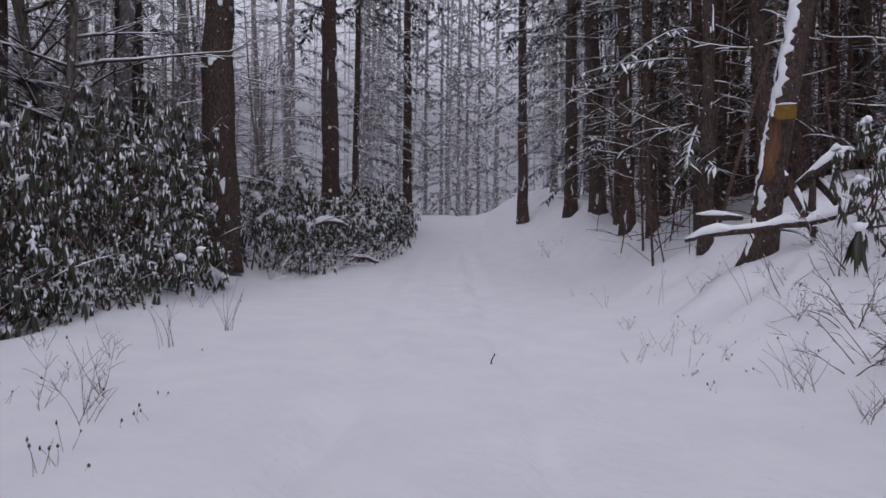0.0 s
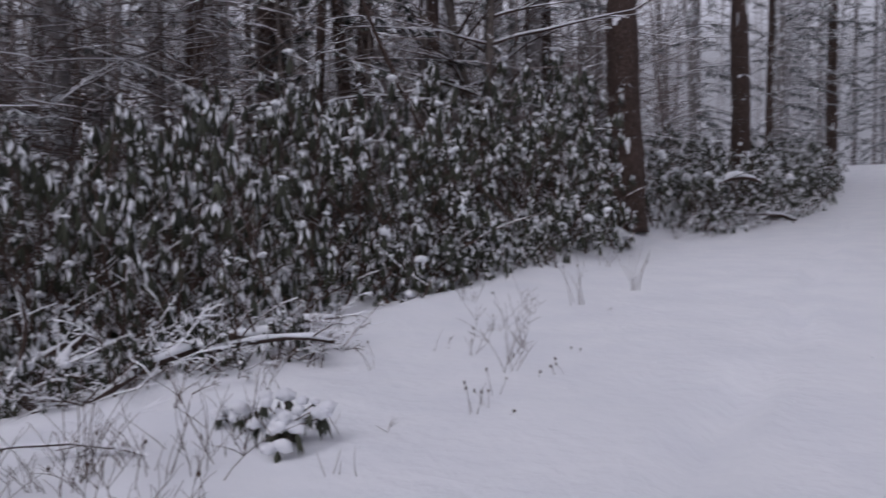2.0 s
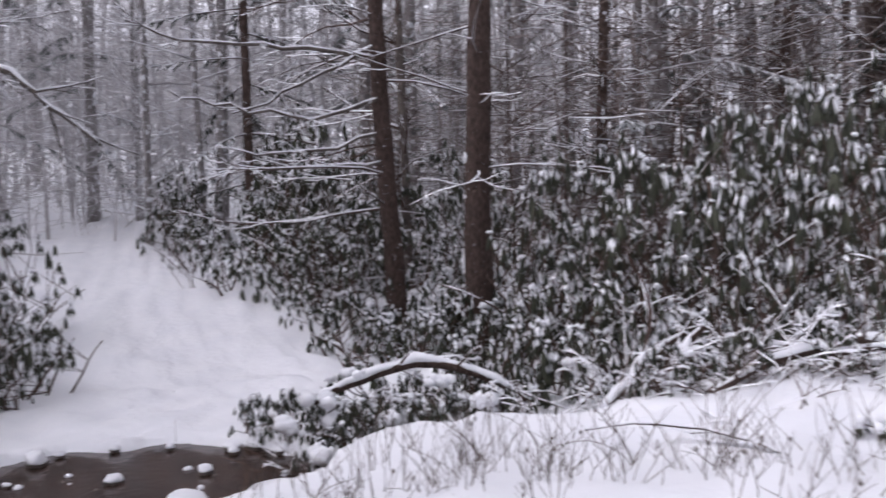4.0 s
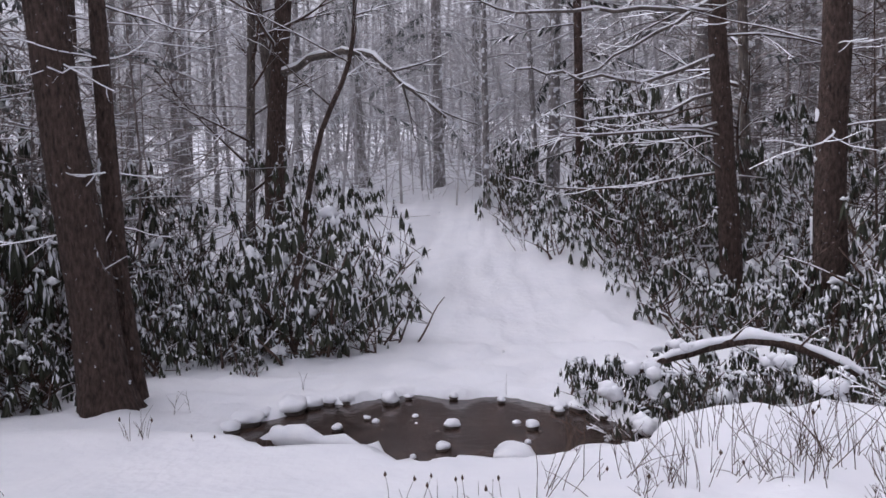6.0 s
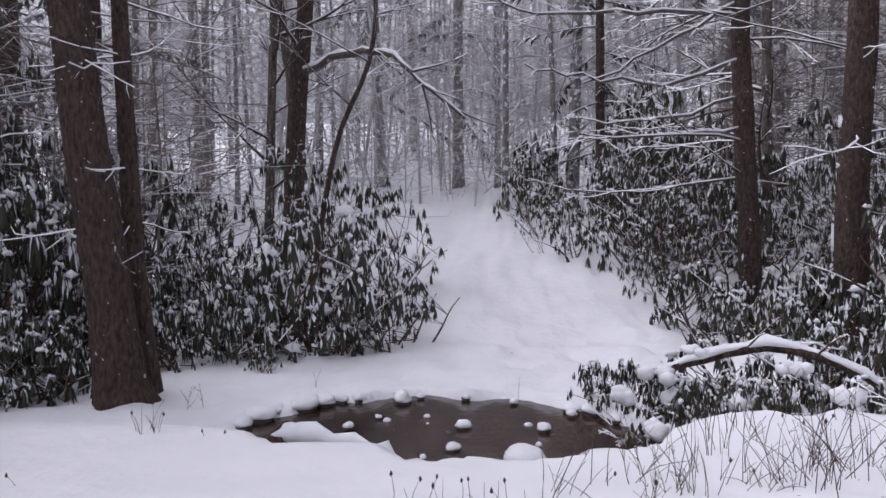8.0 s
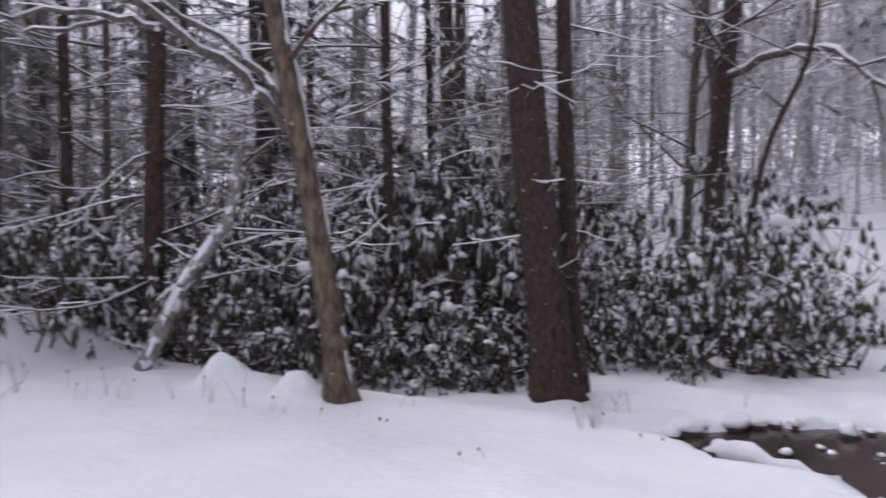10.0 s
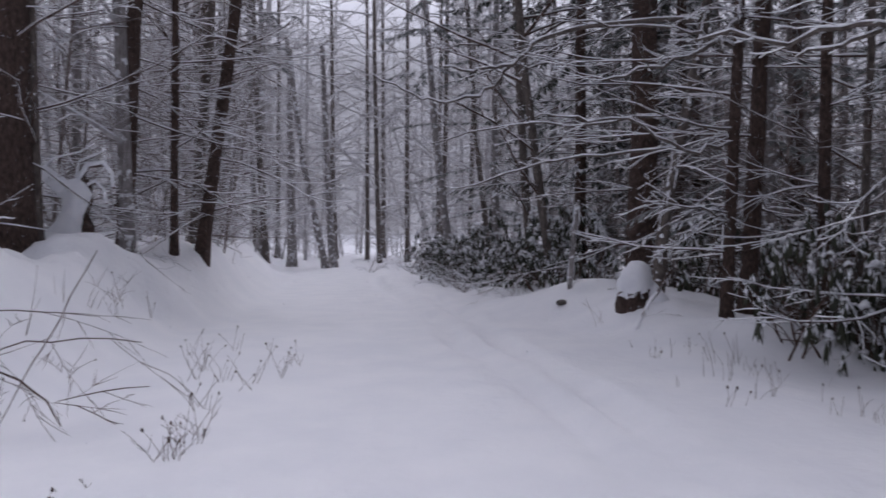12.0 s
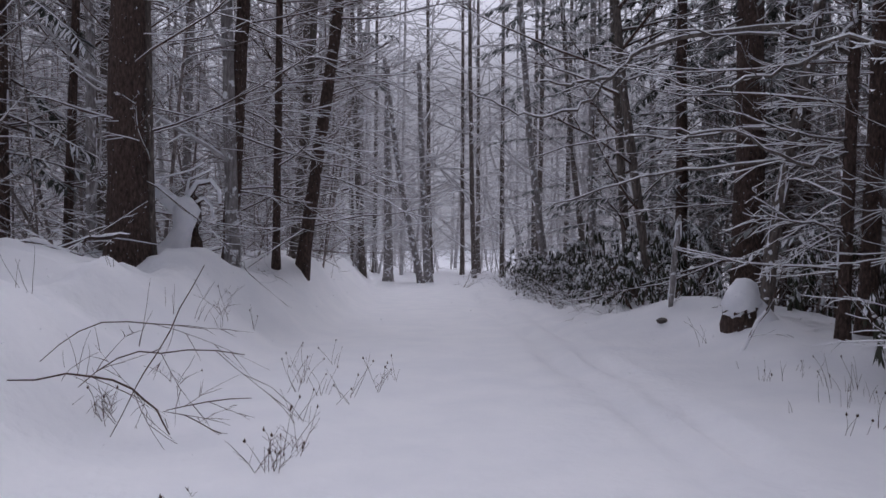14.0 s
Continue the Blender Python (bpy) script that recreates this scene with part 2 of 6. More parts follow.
MOUNDS = ((4.1, -11.7, 0.22, 0.45), (3.55, -12.3, 0.30, 0.55), (5.6, -9.5, 0.25, 0.7), (4.9, -8.3, 0.18, 0.5), (3.9, 10.9, 0.30, 0.45), (4.9, 11.6, 0.35, 0.6),
          (-4.55, -5.80, 0.33, 0.21), (-4.72, -5.52, 0.12, 0.16), (-4.58, -4.92, 0.25, 0.18), (-4.4, -9.2, 0.2, 0.5), (-2.3, -17.5, 0.25, 0.7), (-3.4, 4.0, 0.07, 0.5),
          (4.5, 10.75, 0.17, 0.5), (-3.0, -13.3, 0.36, 1.0), (-2.5, -14.6, 0.22, 0.9), (-3.4, -11.3, 0.17, 0.8), (-0.99, -7.89, -0.05, 0.13), (-0.94, -7.45, -0.05, 0.13), (-1.08, -8.35, -0.04, 0.13), (-3.1, 2.4, 0.09, 0.13), (-5.2, 1.3, 0.10, 0.35), (-5.4, 2.0, 0.12, 0.3))  # x, y, height, radius


def ground_height(x, y):
    x, y = np.asarray(x, float), np.asarray(y, float)
    z = np.where(y > 0, 0.035 * y + 0.00118 * np.minimum(y, 48.0) ** 2, 0.022 * np.maximum(y, -60.0))
    s = x - trail_centre(y)
    # the bank on the east side
    half = 3.55 - 0.018 * np.clip(y, 0, 16) - 0.040 * np.clip(y - 16, 0, 24)
    foot = half + 0.25 * wave_noise(x * 0.2, y, 6.0, 2, 2)
    bank = sstep(0.0, 1.0, (s - foot) / (1.5 + 0.8 * sstep(-6.0, 2.0, y)))
    z = z + 1.12 * bank + 0.05 * np.maximum(s - foot - 2.4, 0) * (s < 40) + 0.28 * bank * wave_noise(x, y, 3.2, 3)
    z = z + 0.9 * sstep(1.2, 4.2, s - foot) * sstep(3.0, 8.0, y) * (1 - sstep(16.0, 24.0, y))
    z = z + 0.75 * sstep(1.3, 2.7, s) * sstep(20.0, 32.0, y) * (1 - sstep(40.0, 56.0, y))
    # the shoulder on the west side, and the hollow of the brook behind it
    w = -s - half - 0.1
    near = (1 - sstep(4.5, 9.0, y))
    z = z + 0.10 * sstep(-0.6, 0.3, w) * (1 - sstep(0.3, 1.0, w)) * sstep(3.0, 6.0, y)
    z = z - 0.14 * sstep(-1.4, 0.0, w) * (1 - sstep(2.0, 5.0, y)) * sstep(-14, -8, y)
    z = z - 0.48 * sstep(0.45, 2.0, w) * near * sstep(-22, -14, y) + 0.7 * sstep(0.0, 1.3, w) * sstep(8.5, 14.0, y)
    z = z + 0.16 * np.maximum(-x - 10.3, 0) * (x > -60) + 8.0 * (x <= -60)
    z = z + 0.42 * sstep(-2.1, -0.7, w) * (1 - sstep(1.2, 3.0, w)) * (1 - sstep(-10.5, -7.5, y)) * sstep(-23, -17, y)
    # uneven forest floor, smooth trail with two faint ruts
    off = np.maximum(sstep(0.3, 2.5, w), bank)
    z = z + 0.10 * off * wave_noise(x, y, 1.3, 4) + 0.03 * off * wave_noise(x, y, 0.55, 14) + 0.022 * wave_noise(x, y, 2.4, 8) * (1 - off)
    ruts = ((0.72 + 0.0 * y, sstep(2.0, 4.0, y)), (-0.75 + 0.0 * y, sstep(2.0, 4.0, y)), (-1.88 - 0.096 * y, 1 - sstep(-4.0, -2.5, y)), (-2.10 - 0.065 * y, 1 - sstep(-4.0, -2.5, y)))
    for rx, seen in ruts:
        u = x - rx - 0.06 * np.sin(y * 1.1)
        z = z + (0.035 * np.exp(-((np.abs(u) - 0.24) / 0.09) ** 2) - 0.10 * np.exp(-(u / 0.16) ** 2)) * seen * (1 - off) * (0.75 + 0.4 * np.sin(y * 1.7)) * (np.abs(y) < 26)
    edge = np.exp(-((x + 4.2) / 1.2) ** 2 - ((y - 2.6) / 2.2) ** 2)
    z = z + edge * (0.05 * wave_noise(x, y, 0.6, 15) + 0.03 * wave_noise(x, y, 0.4, 16, 2))
    for mx, my, mh, mr in MOUNDS:
        z = z + mh * np.exp(-(((x - mx) ** 2 + (y - my) ** 2) / mr ** 2) ** 1.3)
    z = np.where((x < -4.6) & (x > -13) & (np.abs(y + 1) < 7), np.maximum(z, WATER_Z + 0.07 + 0.04 * wave_noise(x, y, 0.9, 11, 2)), z)
    p = pool_depth(x, y)
    return z * (1 - p) + p * (WATER_Z - 0.16)


def h_at(x, y):
    return float(ground_height(np.array([x]), np.array([y]))[0])


def axis(near, far, step):
    """Grid lines: fine near the camera, wider and wider outside."""
    out, x, s = list(np.arange(-near, near + step / 2, step)), near, step
    ext = []
    while x < far:
        s *= 1.12
        x += s
        ext.append(x)
    return np.array([-e for e in ext[::-1]] + out + ext)


def build_ground():
    gx, gy = axis(9.5, 420.0, 0.14), axis(12.0, 420.0, 0.14)
    gx = np.sort(np.concatenate([gx, np.arange(-8.33, -4.4, 0.14)]))  # closer lines round the brook's pool
    gy = np.sort(np.concatenate([gy, np.arange(-3.25, 1.7, 0.14)]))
    X, Y = np.meshgrid(gx, gy)
    Z = ground_height(X, Y)
    nx, ny = len(gx), len(gy)
    v = np.stack([X.ravel(), Y.ravel(), Z.ravel()], 1)
    i = (np.arange(ny - 1)[:, None] * nx + np.arange(nx - 1)[None]).ravel()
    f = np.stack([i, i + 1, i + nx + 1, i + nx], 1)
    me = bpy.data.meshes.new("ground")
    me.from_pydata(v.tolist(), [], f.tolist())
    me.materials.append(M_SNOW_GROUND)
    me.polygons.foreach_set("use_smooth", [True] * len(me.polygons))
    me.update()
    tagged(new("ground", me), "deep fresh snow over a woodland trail and banks", "snow", kind="structure")
    # the still water in the hollow
    b = bmesh.new()
    bmesh.ops.create_grid(b, x_segments=30, y_segments=30, size=1.0)
    for q in b.verts:
        q.co = Vector((POOL_X - 0.6 + q.co.x * 2.6, POOL_Y - 0.3 + q.co.y * 2.6, WATER_Z))
    me = bpy.data.meshes.new("water")
    b.to_mesh(me)
    me.materials.append(M_WATER)
    tagged(new("water", me), "dark brown still brook water between snowy banks", "water", kind="structure")


build_ground()


def build_backdrop():
    """A glowing wall painted as misty distance, far behind the trees."""
    b = bmesh.new()
    n = 64
    for z in (-12.0, 20.0, 75.0):
        for k in range(n):
            a = 2 * math.pi * k / n
            b.verts.new((150 * math.cos(a), 150 * math.sin(a), z))
    b.verts.ensure_lookup_table()
    for r in range(2):
        for k in range(n):
            j = (k + 1) % n
            b.faces.new([b.verts[r * n + k], b.verts[r * n + j], b.verts[(r + 1) * n + j], b.verts[(r + 1) * n + k]])
    me = bpy.data.meshes.new("backdrop")
    b.to_mesh(me)
    m = bpy.data.materials.new("mist")
    m.use_nodes = True
    n_, l_ = m.node_tree.nodes, m.node_tree.links
    n_.clear()
    # emission paints the haze: grey low down, sky-bright towards the top
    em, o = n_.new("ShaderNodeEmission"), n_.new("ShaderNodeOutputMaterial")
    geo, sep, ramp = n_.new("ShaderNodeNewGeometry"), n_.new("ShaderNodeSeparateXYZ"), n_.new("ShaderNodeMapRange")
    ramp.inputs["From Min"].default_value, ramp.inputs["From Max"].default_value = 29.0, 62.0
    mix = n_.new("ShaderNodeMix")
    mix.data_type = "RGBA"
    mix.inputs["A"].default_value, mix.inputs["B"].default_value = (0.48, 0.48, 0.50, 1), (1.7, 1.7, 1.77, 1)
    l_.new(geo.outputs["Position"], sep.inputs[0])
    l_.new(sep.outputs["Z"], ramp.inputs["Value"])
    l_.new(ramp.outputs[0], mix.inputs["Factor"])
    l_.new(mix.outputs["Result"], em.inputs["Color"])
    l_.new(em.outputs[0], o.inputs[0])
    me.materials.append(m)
    tagged(new("backdrop", me), "glowing backdrop painted as pale grey mist behind the forest", "mist", kind="structure")


build_backdrop()


# ---- trees ----
def trunk_shape(points, r, height, rs, sides=12, flare=0.35):
    """A trunk along the points, carried on upwards to the height, tapering, with uneven bark and root flare."""
    pts = [np.array(p, float) for p in points]
    d = pts[-1] - pts[-2]
    if pts[-1][2] < height:
        d = d / max(d[2], 0.2)
        d[:2] *= 0.6
        pts.append(pts[-1] + d * (height - pts[-1][2]))
    fine = []
    for a, b in zip(pts[:-1], pts[1:]):
        n = max(2, int(np.linalg.norm(b - a) / 0.45))
        fine += [a + (b - a) * k / n for k in range(n)]
    fine.append(pts[-1])
    fine = np.array(fine)
    for _ in range(2):
        fine[1:-1] = (fine[:-2] + 2 * fine[1:-1] + fine[2:]) / 4
    s = np.concatenate([[0], np.cumsum(np.linalg.norm(np.diff(fine, axis=0), axis=1))])
    fine[1:, :2] += np.cumsum(rs.normal(0, 0.012 * r / 0.15, (len(fine) - 1, 2)), axis=0) * 0.5
    rad = r * (1.06 - 0.5 * s / s[-1]) * (1 + flare * np.exp(-s / (2.2 * r)))
    sh = Shape()
    if sides < 16:
        tube(sh, fine, rad, sides, 0.07, rs)
        return sh, fine, rad
    # a near trunk: long bark ridges and furrows that wander as they climb
    close = np.stack([np.interp(np.arange(0, s[-1], 0.09), s, fine[:, k]) for k in range(3)], 1)
    crad = np.interp(np.arange(0, s[-1], 0.09), s, rad)
    n, m = len(close), 44
    a = np.arange(m) * 2 * np.pi / m
    d, side, up = frames_of(close)
    ridge = np.zeros((n, m))
    for k in (3, 5, 9, 14, 19):
        drift = np.cumsum(rs.normal(0, 0.10, n)) + rs.uniform(0, 6.28)
        ridge += 0.055 / k ** 0.35 * np.abs(np.sin(a[None] * k * 0.5 + drift[:, None]))
    ridge += rs.normal(0, 0.012, (n, m))
    roots = np.abs(np.sin(a * 2.5 + rs.uniform(0, 6))) ** 0.6  # root flare in lobes near the ground
    rise = np.exp(-np.maximum(np.arange(n) * 0.09 - 0.15, 0) / 0.16)
    q = crad[:, None] * (0.93 + ridge + 0.34 * rise[:, None] * roots[None])
    v = close[:, None] + q[..., None] * (np.cos(a)[None, :, None] * side[:, None] + np.sin(a)[None, :, None] * up[:, None])
    sh.add(v, ring_faces(n, m))
    return sh, fine, rad


def stuck_snow(path, rad, side_way, rs, amount=0.5, width=0.9):
    """Snow plastered on the weather side of a trunk, in small broken patches."""
    sh = Shape()
    a0 = math.atan2(side_way[1], side_way[0])
    n = int(len(path) * amount * 1.2)
    for _ in range(n):
        u = rs.uniform(0.2, len(path) - 1.3)
        L = rs.uniform(0.15, 1.0) if rs.rand() < 0.35 else rs.uniform(0.05, 0.25)
        c, w = a0 + rs.normal(0, 0.55 * width), rs.uniform(0.08, 0.32) * (1.6 - L)
        rows = []
        for k in range(4):
            uu = min(u + L * k / 3, len(path) - 1.001)
            i = int(uu)
            p = path[i] + (path[i + 1] - path[i]) * (uu - i)
            q = rad[i] + (rad[i + 1] - rad[i]) * (uu - i)
            ww = w * math.sin(math.pi * (k + 0.3) / 3.6) * rs.uniform(0.6, 1.2) + 0.01
            cc = c + rs.normal(0, 0.06)
            rows.append([p + np.array((math.cos(cc + t * ww), math.sin(cc + t * ww), 0)) * (q * (0.99 + 0.06 * (1 - abs(t))) + 0.018 * (1 - abs(t)) - 0.004) for t in (-1, 0, 1)])
        sh.add(np.array(rows), [(k * 3 + j, k * 3 + j + 1, (k + 1) * 3 + j + 1, (k + 1) * 3 + j) for k in range(3) for j in range(2)])
    return sh


def needles(green, snow, path, rs, n, size):
    """Slim drooping hemlock sprays along a branch, each with its load of snow."""
    d = np.gradient(path, axis=0)
    for k in range(n):
        u = rs.uniform(0.15, 1.0) * (len(path) - 1)
        i = min(int(u), len(path) - 2)
        p = path[i] + (path[i + 1] - path[i]) * (u - i)
        w = d[i] / np.linalg.norm(d[i])
        s = np.cross(w, (0, 0, 1.0)) * rs.choice([-1, 1])
        way = w * rs.uniform(0.3, 1.0) + s * rs.uniform(0.2, 1.0) + np.array((0, 0, rs.uniform(-0.7, 0.0)))
        way /= np.linalg.norm(way)
        q = np.cross(way, (0, 0, 1.0))
        q /= np.linalg.norm(q) + 1e-6
        L, W = size * rs.uniform(0.6, 1.3), size * rs.uniform(0.095, 0.17)
        m, t = p + way * L * 0.55, p + way * L - (0, 0, 0.03)
        green.add([p, m - q * W, t, m + q * W], [(0, 1, 2, 3)])
        if rs.rand() < 0.6:
            e = np.array((0, 0, 0.012))
            snow.add([p + e, m - q * W * 0.8 + e, t + e, m + q * W * 0.8 + e], [(0, 1, 2, 3)])


def dress(path, rad, rs, count, z0, length, kind, twigs=4, snowy=1.0, depth=1, z1=99.0, toward=None):
    """Branches along a trunk, a list of (wood, snow, needles), one for each main branch."""
    made = []
    idx = [i for i in range(len(path)) if z0 <= path[i][2] - path[0][2] <= z1]
    if not idx:
        return made
    for k in range(count):
        wood, snow, green = Shape(), Shape(), Shape()
        i = idx[int(len(idx) * (k + rs.rand()) / count) % len(idx)]
        a = rs.uniform(0, 2 * np.pi)
        if toward is not None and rs.rand() < 0.7:
            a = toward + rs.normal(0, 0.6)
        if kind == "green":
            way, L = (math.cos(a), math.sin(a), rs.uniform(-0.25, 0.15)), length * rs.uniform(0.6, 1.2)
            br = bent(path[i], way, L, rs, 5, 0.2, 0.35, 0.05)
            r = np.linspace(0.018, 0.004, len(br))
            tube(wood, br, r, 3)
            snow_ridge(snow, br, r, rs=rs)
            needles(green, snow, br, rs, int(36 * L / 2), 0.23)
        elif kind == "dead":
            way, L = (math.cos(a), math.sin(a), rs.uniform(-0.25, 0.35)), length * rs.uniform(0.3, 1.15)
            limb(wood, snow, path[i], way, L, 0.0055 + 0.0046 * L, rs, depth, twigs, 0.34, 0.42, 0.55, 0.8, 3, snowy)
        else:
            way, L = (math.cos(a), math.sin(a), rs.uniform(0.15, 0.9)), length * rs.uniform(0.5, 1.2)
            limb(wood, snow, path[i], way, L, min(rad[i] * 0.5, 0.012 + 0.012 * L), rs, depth, twigs, 0.10, 0.12, 0.35, 0.8, 3, snowy)
        made.append((wood, snow, green))
    return made


def joined(shapes):
    out = Shape()
    for s in shapes:
        if s.v:
            out.add(np.concatenate(s.v), s.f)
    return out


def tree(name, points, r, height, seed, label, kind="dead", count=26, z0=1.2, length=1.6, twigs=4, bark=None, group="", depth=1,
         weather=(0.3, -1.0), stuck=0.45, patch=0.9, snowy=1.0, z1=99.0, sides=12, split=True, toward=None, hazed=False, crown=False):
    """One tree: trunk, branches, needles, and the snow on them, as parts of one thing."""
    rs = np.random.RandomState(seed)
    base = np.array(points[0], float)
    rel = [np.array(p, float) - base for p in points]
    ob = thing(name, base, label, "tree", group)
    sh, path, rad = trunk_shape(rel, r, height, rs, sides)
    # far trees get lighter bark, twigs and needles in place of haze
    t = part("trunk", sh, bark or (M_BARK_RIME_HAZE if hazed else M_BARK), ob)
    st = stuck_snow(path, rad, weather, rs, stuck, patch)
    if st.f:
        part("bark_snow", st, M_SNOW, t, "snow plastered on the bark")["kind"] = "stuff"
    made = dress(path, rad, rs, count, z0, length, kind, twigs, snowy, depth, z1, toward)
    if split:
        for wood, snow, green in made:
            w = part("branch", wood, M_TWIG_HAZE if hazed else M_TWIG, ob)
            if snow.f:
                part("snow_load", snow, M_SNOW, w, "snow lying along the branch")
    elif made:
        part("branchwork", joined([m[0] for m in made]), M_HAZE_WOOD if hazed else M_TWIG, ob)["kind"] = "stuff"
        part("snow_load", joined([m[1] for m in made[::2 if hazed else 1]]), M_SNOW, ob, "snow lying along the branches")["kind"] = "stuff"
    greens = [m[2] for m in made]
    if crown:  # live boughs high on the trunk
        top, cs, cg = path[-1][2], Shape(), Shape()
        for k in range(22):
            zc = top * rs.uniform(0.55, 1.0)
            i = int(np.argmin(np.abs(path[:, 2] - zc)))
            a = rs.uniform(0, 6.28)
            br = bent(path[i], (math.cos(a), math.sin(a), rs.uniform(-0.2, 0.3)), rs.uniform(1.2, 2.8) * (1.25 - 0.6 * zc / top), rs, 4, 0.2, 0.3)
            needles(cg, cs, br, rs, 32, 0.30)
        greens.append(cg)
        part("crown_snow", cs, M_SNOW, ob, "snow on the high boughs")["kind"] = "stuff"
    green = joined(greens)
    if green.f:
        part("foliage", green, M_NEEDLE_HAZE if hazed else M_NEEDLE, ob, "dark green drooping needles")["kind"] = "stuff"
    return ob, path, rad


PINE_LABEL = "tall conifer with brown bark and snowy dead lower branches"
BARE_LABEL = "bare forest tree with snow along its thin branches"


def upright(x, y, lean, top):
    z = h_at(x, y) - 0.15
    return [(x, y, z), (x + lean[0] * top * 0.5, y + lean[1] * top * 0.5, z + top * 0.5), (x + lean[0] * top, y + lean[1] * top, z + top)]


def pine(x, y, r, lean, seed, count=30, z0=1.3, length=1.7):
    far = math.hypot(x, y) > 20
    top = min(13.0, 6.0 + 0.42 * math.hypot(x, y))
    south = y < -6
    toward = None if not south else (0.0 if x < 0 else math.pi)
    return tree("conifer", upright(x, y, lean, 5.0), r, top, 100 + seed, PINE_LABEL, "dead", 34 if south else count, 0.9 if south else z0,
                (2.9 if south else length) * (0.7 + 2 * min(r, 0.2)), 3 if far else 5, group="conifers along the trail", sides=8 if far else 12,
                depth=2 if south and not far else 1, toward=toward, split=math.hypot(x, y) < 16, hazed=math.hypot(x, y) > 24 and y < 0, crown=r > 0.1)


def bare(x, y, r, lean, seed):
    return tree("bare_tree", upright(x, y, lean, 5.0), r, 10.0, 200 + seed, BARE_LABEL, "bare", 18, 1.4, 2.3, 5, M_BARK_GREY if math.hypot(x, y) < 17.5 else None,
                "bare trees in the forest", 2 if math.hypot(x, y) < 26 else 1, stuck=0.5, sides=8, split=math.hypot(x, y) < 16, hazed=math.hypot(x, y) > 17.5)


pine(-4.45, 15.36, 0.339, (-0.028, -0.007), 1)
pine(-3.32, 22.75, 0.269, (-0.023, -0.004), 2)
pine(-1.55, 33.95, 0.211, (-0.018, 0.000), 3)
pine(3.17, 30.83, 0.204, (-0.016, 0.001), 4)
pine(4.38, 26.63, 0.217, (0.000, 0.000), 5)
pine(4.74, 19.93, 0.180, (-0.024, 0.006), 6)
pine(4.97, 18.33, 0.139, (-0.029, 0.007), 7)
pine(4.47, 13.19, 0.114, (0.011, -0.005), 8)
pine(6.69, 17.77, 0.167, (0.021, -0.008), 9)
pine(5.09, 25.49, 0.266, (-0.042, 0.007), 10)
bare(-6.44, 12.98, 0.079, (0.028, 0.013), 11)
pine(-7.32, 17.53, 0.194, (-0.012, -0.005), 12)
pine(-6.76, 17.21, 0.135, (-0.030, -0.012), 13)
bare(-7.12, 14.33, 0.088, (-0.137, -0.074), 14)
pine(-3.01, 25.82, 0.114, (0.009, 0.000), 15)
bare(-14.55, 10.95, 0.210, (-0.014, -0.018), 16)
pine(-12.78, 11.53, 0.161, (0.051, 0.055), 17)
bare(-9.08, 10.92, 0.061, (-0.040, -0.033), 18)
bare(-9.43, 10.88, 0.047, (-0.016, -0.011), 19)
bare(-7.86, 13.00, 0.110, (0.020, 0.012), 20)
bare(-6.50, 13.74, 0.077, (-0.211, -0.112), 21)
bare(-7.07, 14.55, 0.094, (-0.010, -0.005), 22)
bare(-15.28, -5.14, 0.098, (-0.012, 0.037), 23)
bare(-20.27, -0.49, 0.088, (0.000, -0.004), 24)
bare(-24.26, -0.79, 0.096, (0.000, -0.009), 25)
bare(-20.24, 0.81, 0.073, (-0.004, -0.041), 26)
bare(-20.22, 1.19, 0.161, (0.000, 0.016), 27)
bare(-13.63, 3.97, 0.092, (-0.007, -0.016), 28)
pine(-5.58, -8.32, 0.119, (-0.023, 0.018), 29)
pine(-4.75, -10.40, 0.113, (-0.028, 0.014), 30)
EDGE_PINE = pine(-4.31, -10.05, 0.077, (-0.024, 0.010), 31)[0]
pine(-7.56, -6.32, 0.069, (0.009, -0.011), 32)
pine(-5.55, -9.99, 0.080, (-0.003, 0.003), 33)
bare(-6.20, -10.18, 0.059, (-0.009, 0.006), 34)
pine(5.27, -11.53, 0.270, (0.005, 0.003), 35)
bare(4.97, -11.67, 0.063, (0.010, 0.003), 36)
pine(4.63, -14.16, 0.138, (-0.059, -0.019), 37)
pine(3.85, -14.39, 0.069, (-0.015, -0.004), 38)
pine(3.53, -14.99, 0.121, (-0.132, -0.029), 39)
bare(4.52, -36.13, 0.210, (0.000, 0.000), 40)
bare(2.79, -34.30, 0.149, (0.205, 0.021), 41)
bare(2.59, -35.31, 0.179, (0.051, 0.004), 42)
bare(7.04, -18.06, 0.118, (-0.028, -0.012), 43)
pine(-4.85, -15.12, 0.283, (0.002, -0.002), 44)
pine(5.49, -33.97, 0.174, (-0.002, 0.000), 45)
pine(7.31, -13.52, 0.077, (-0.036, -0.015), 46)
pine(-2.18, -27.32, 0.138, (0.122, -0.007), 47)

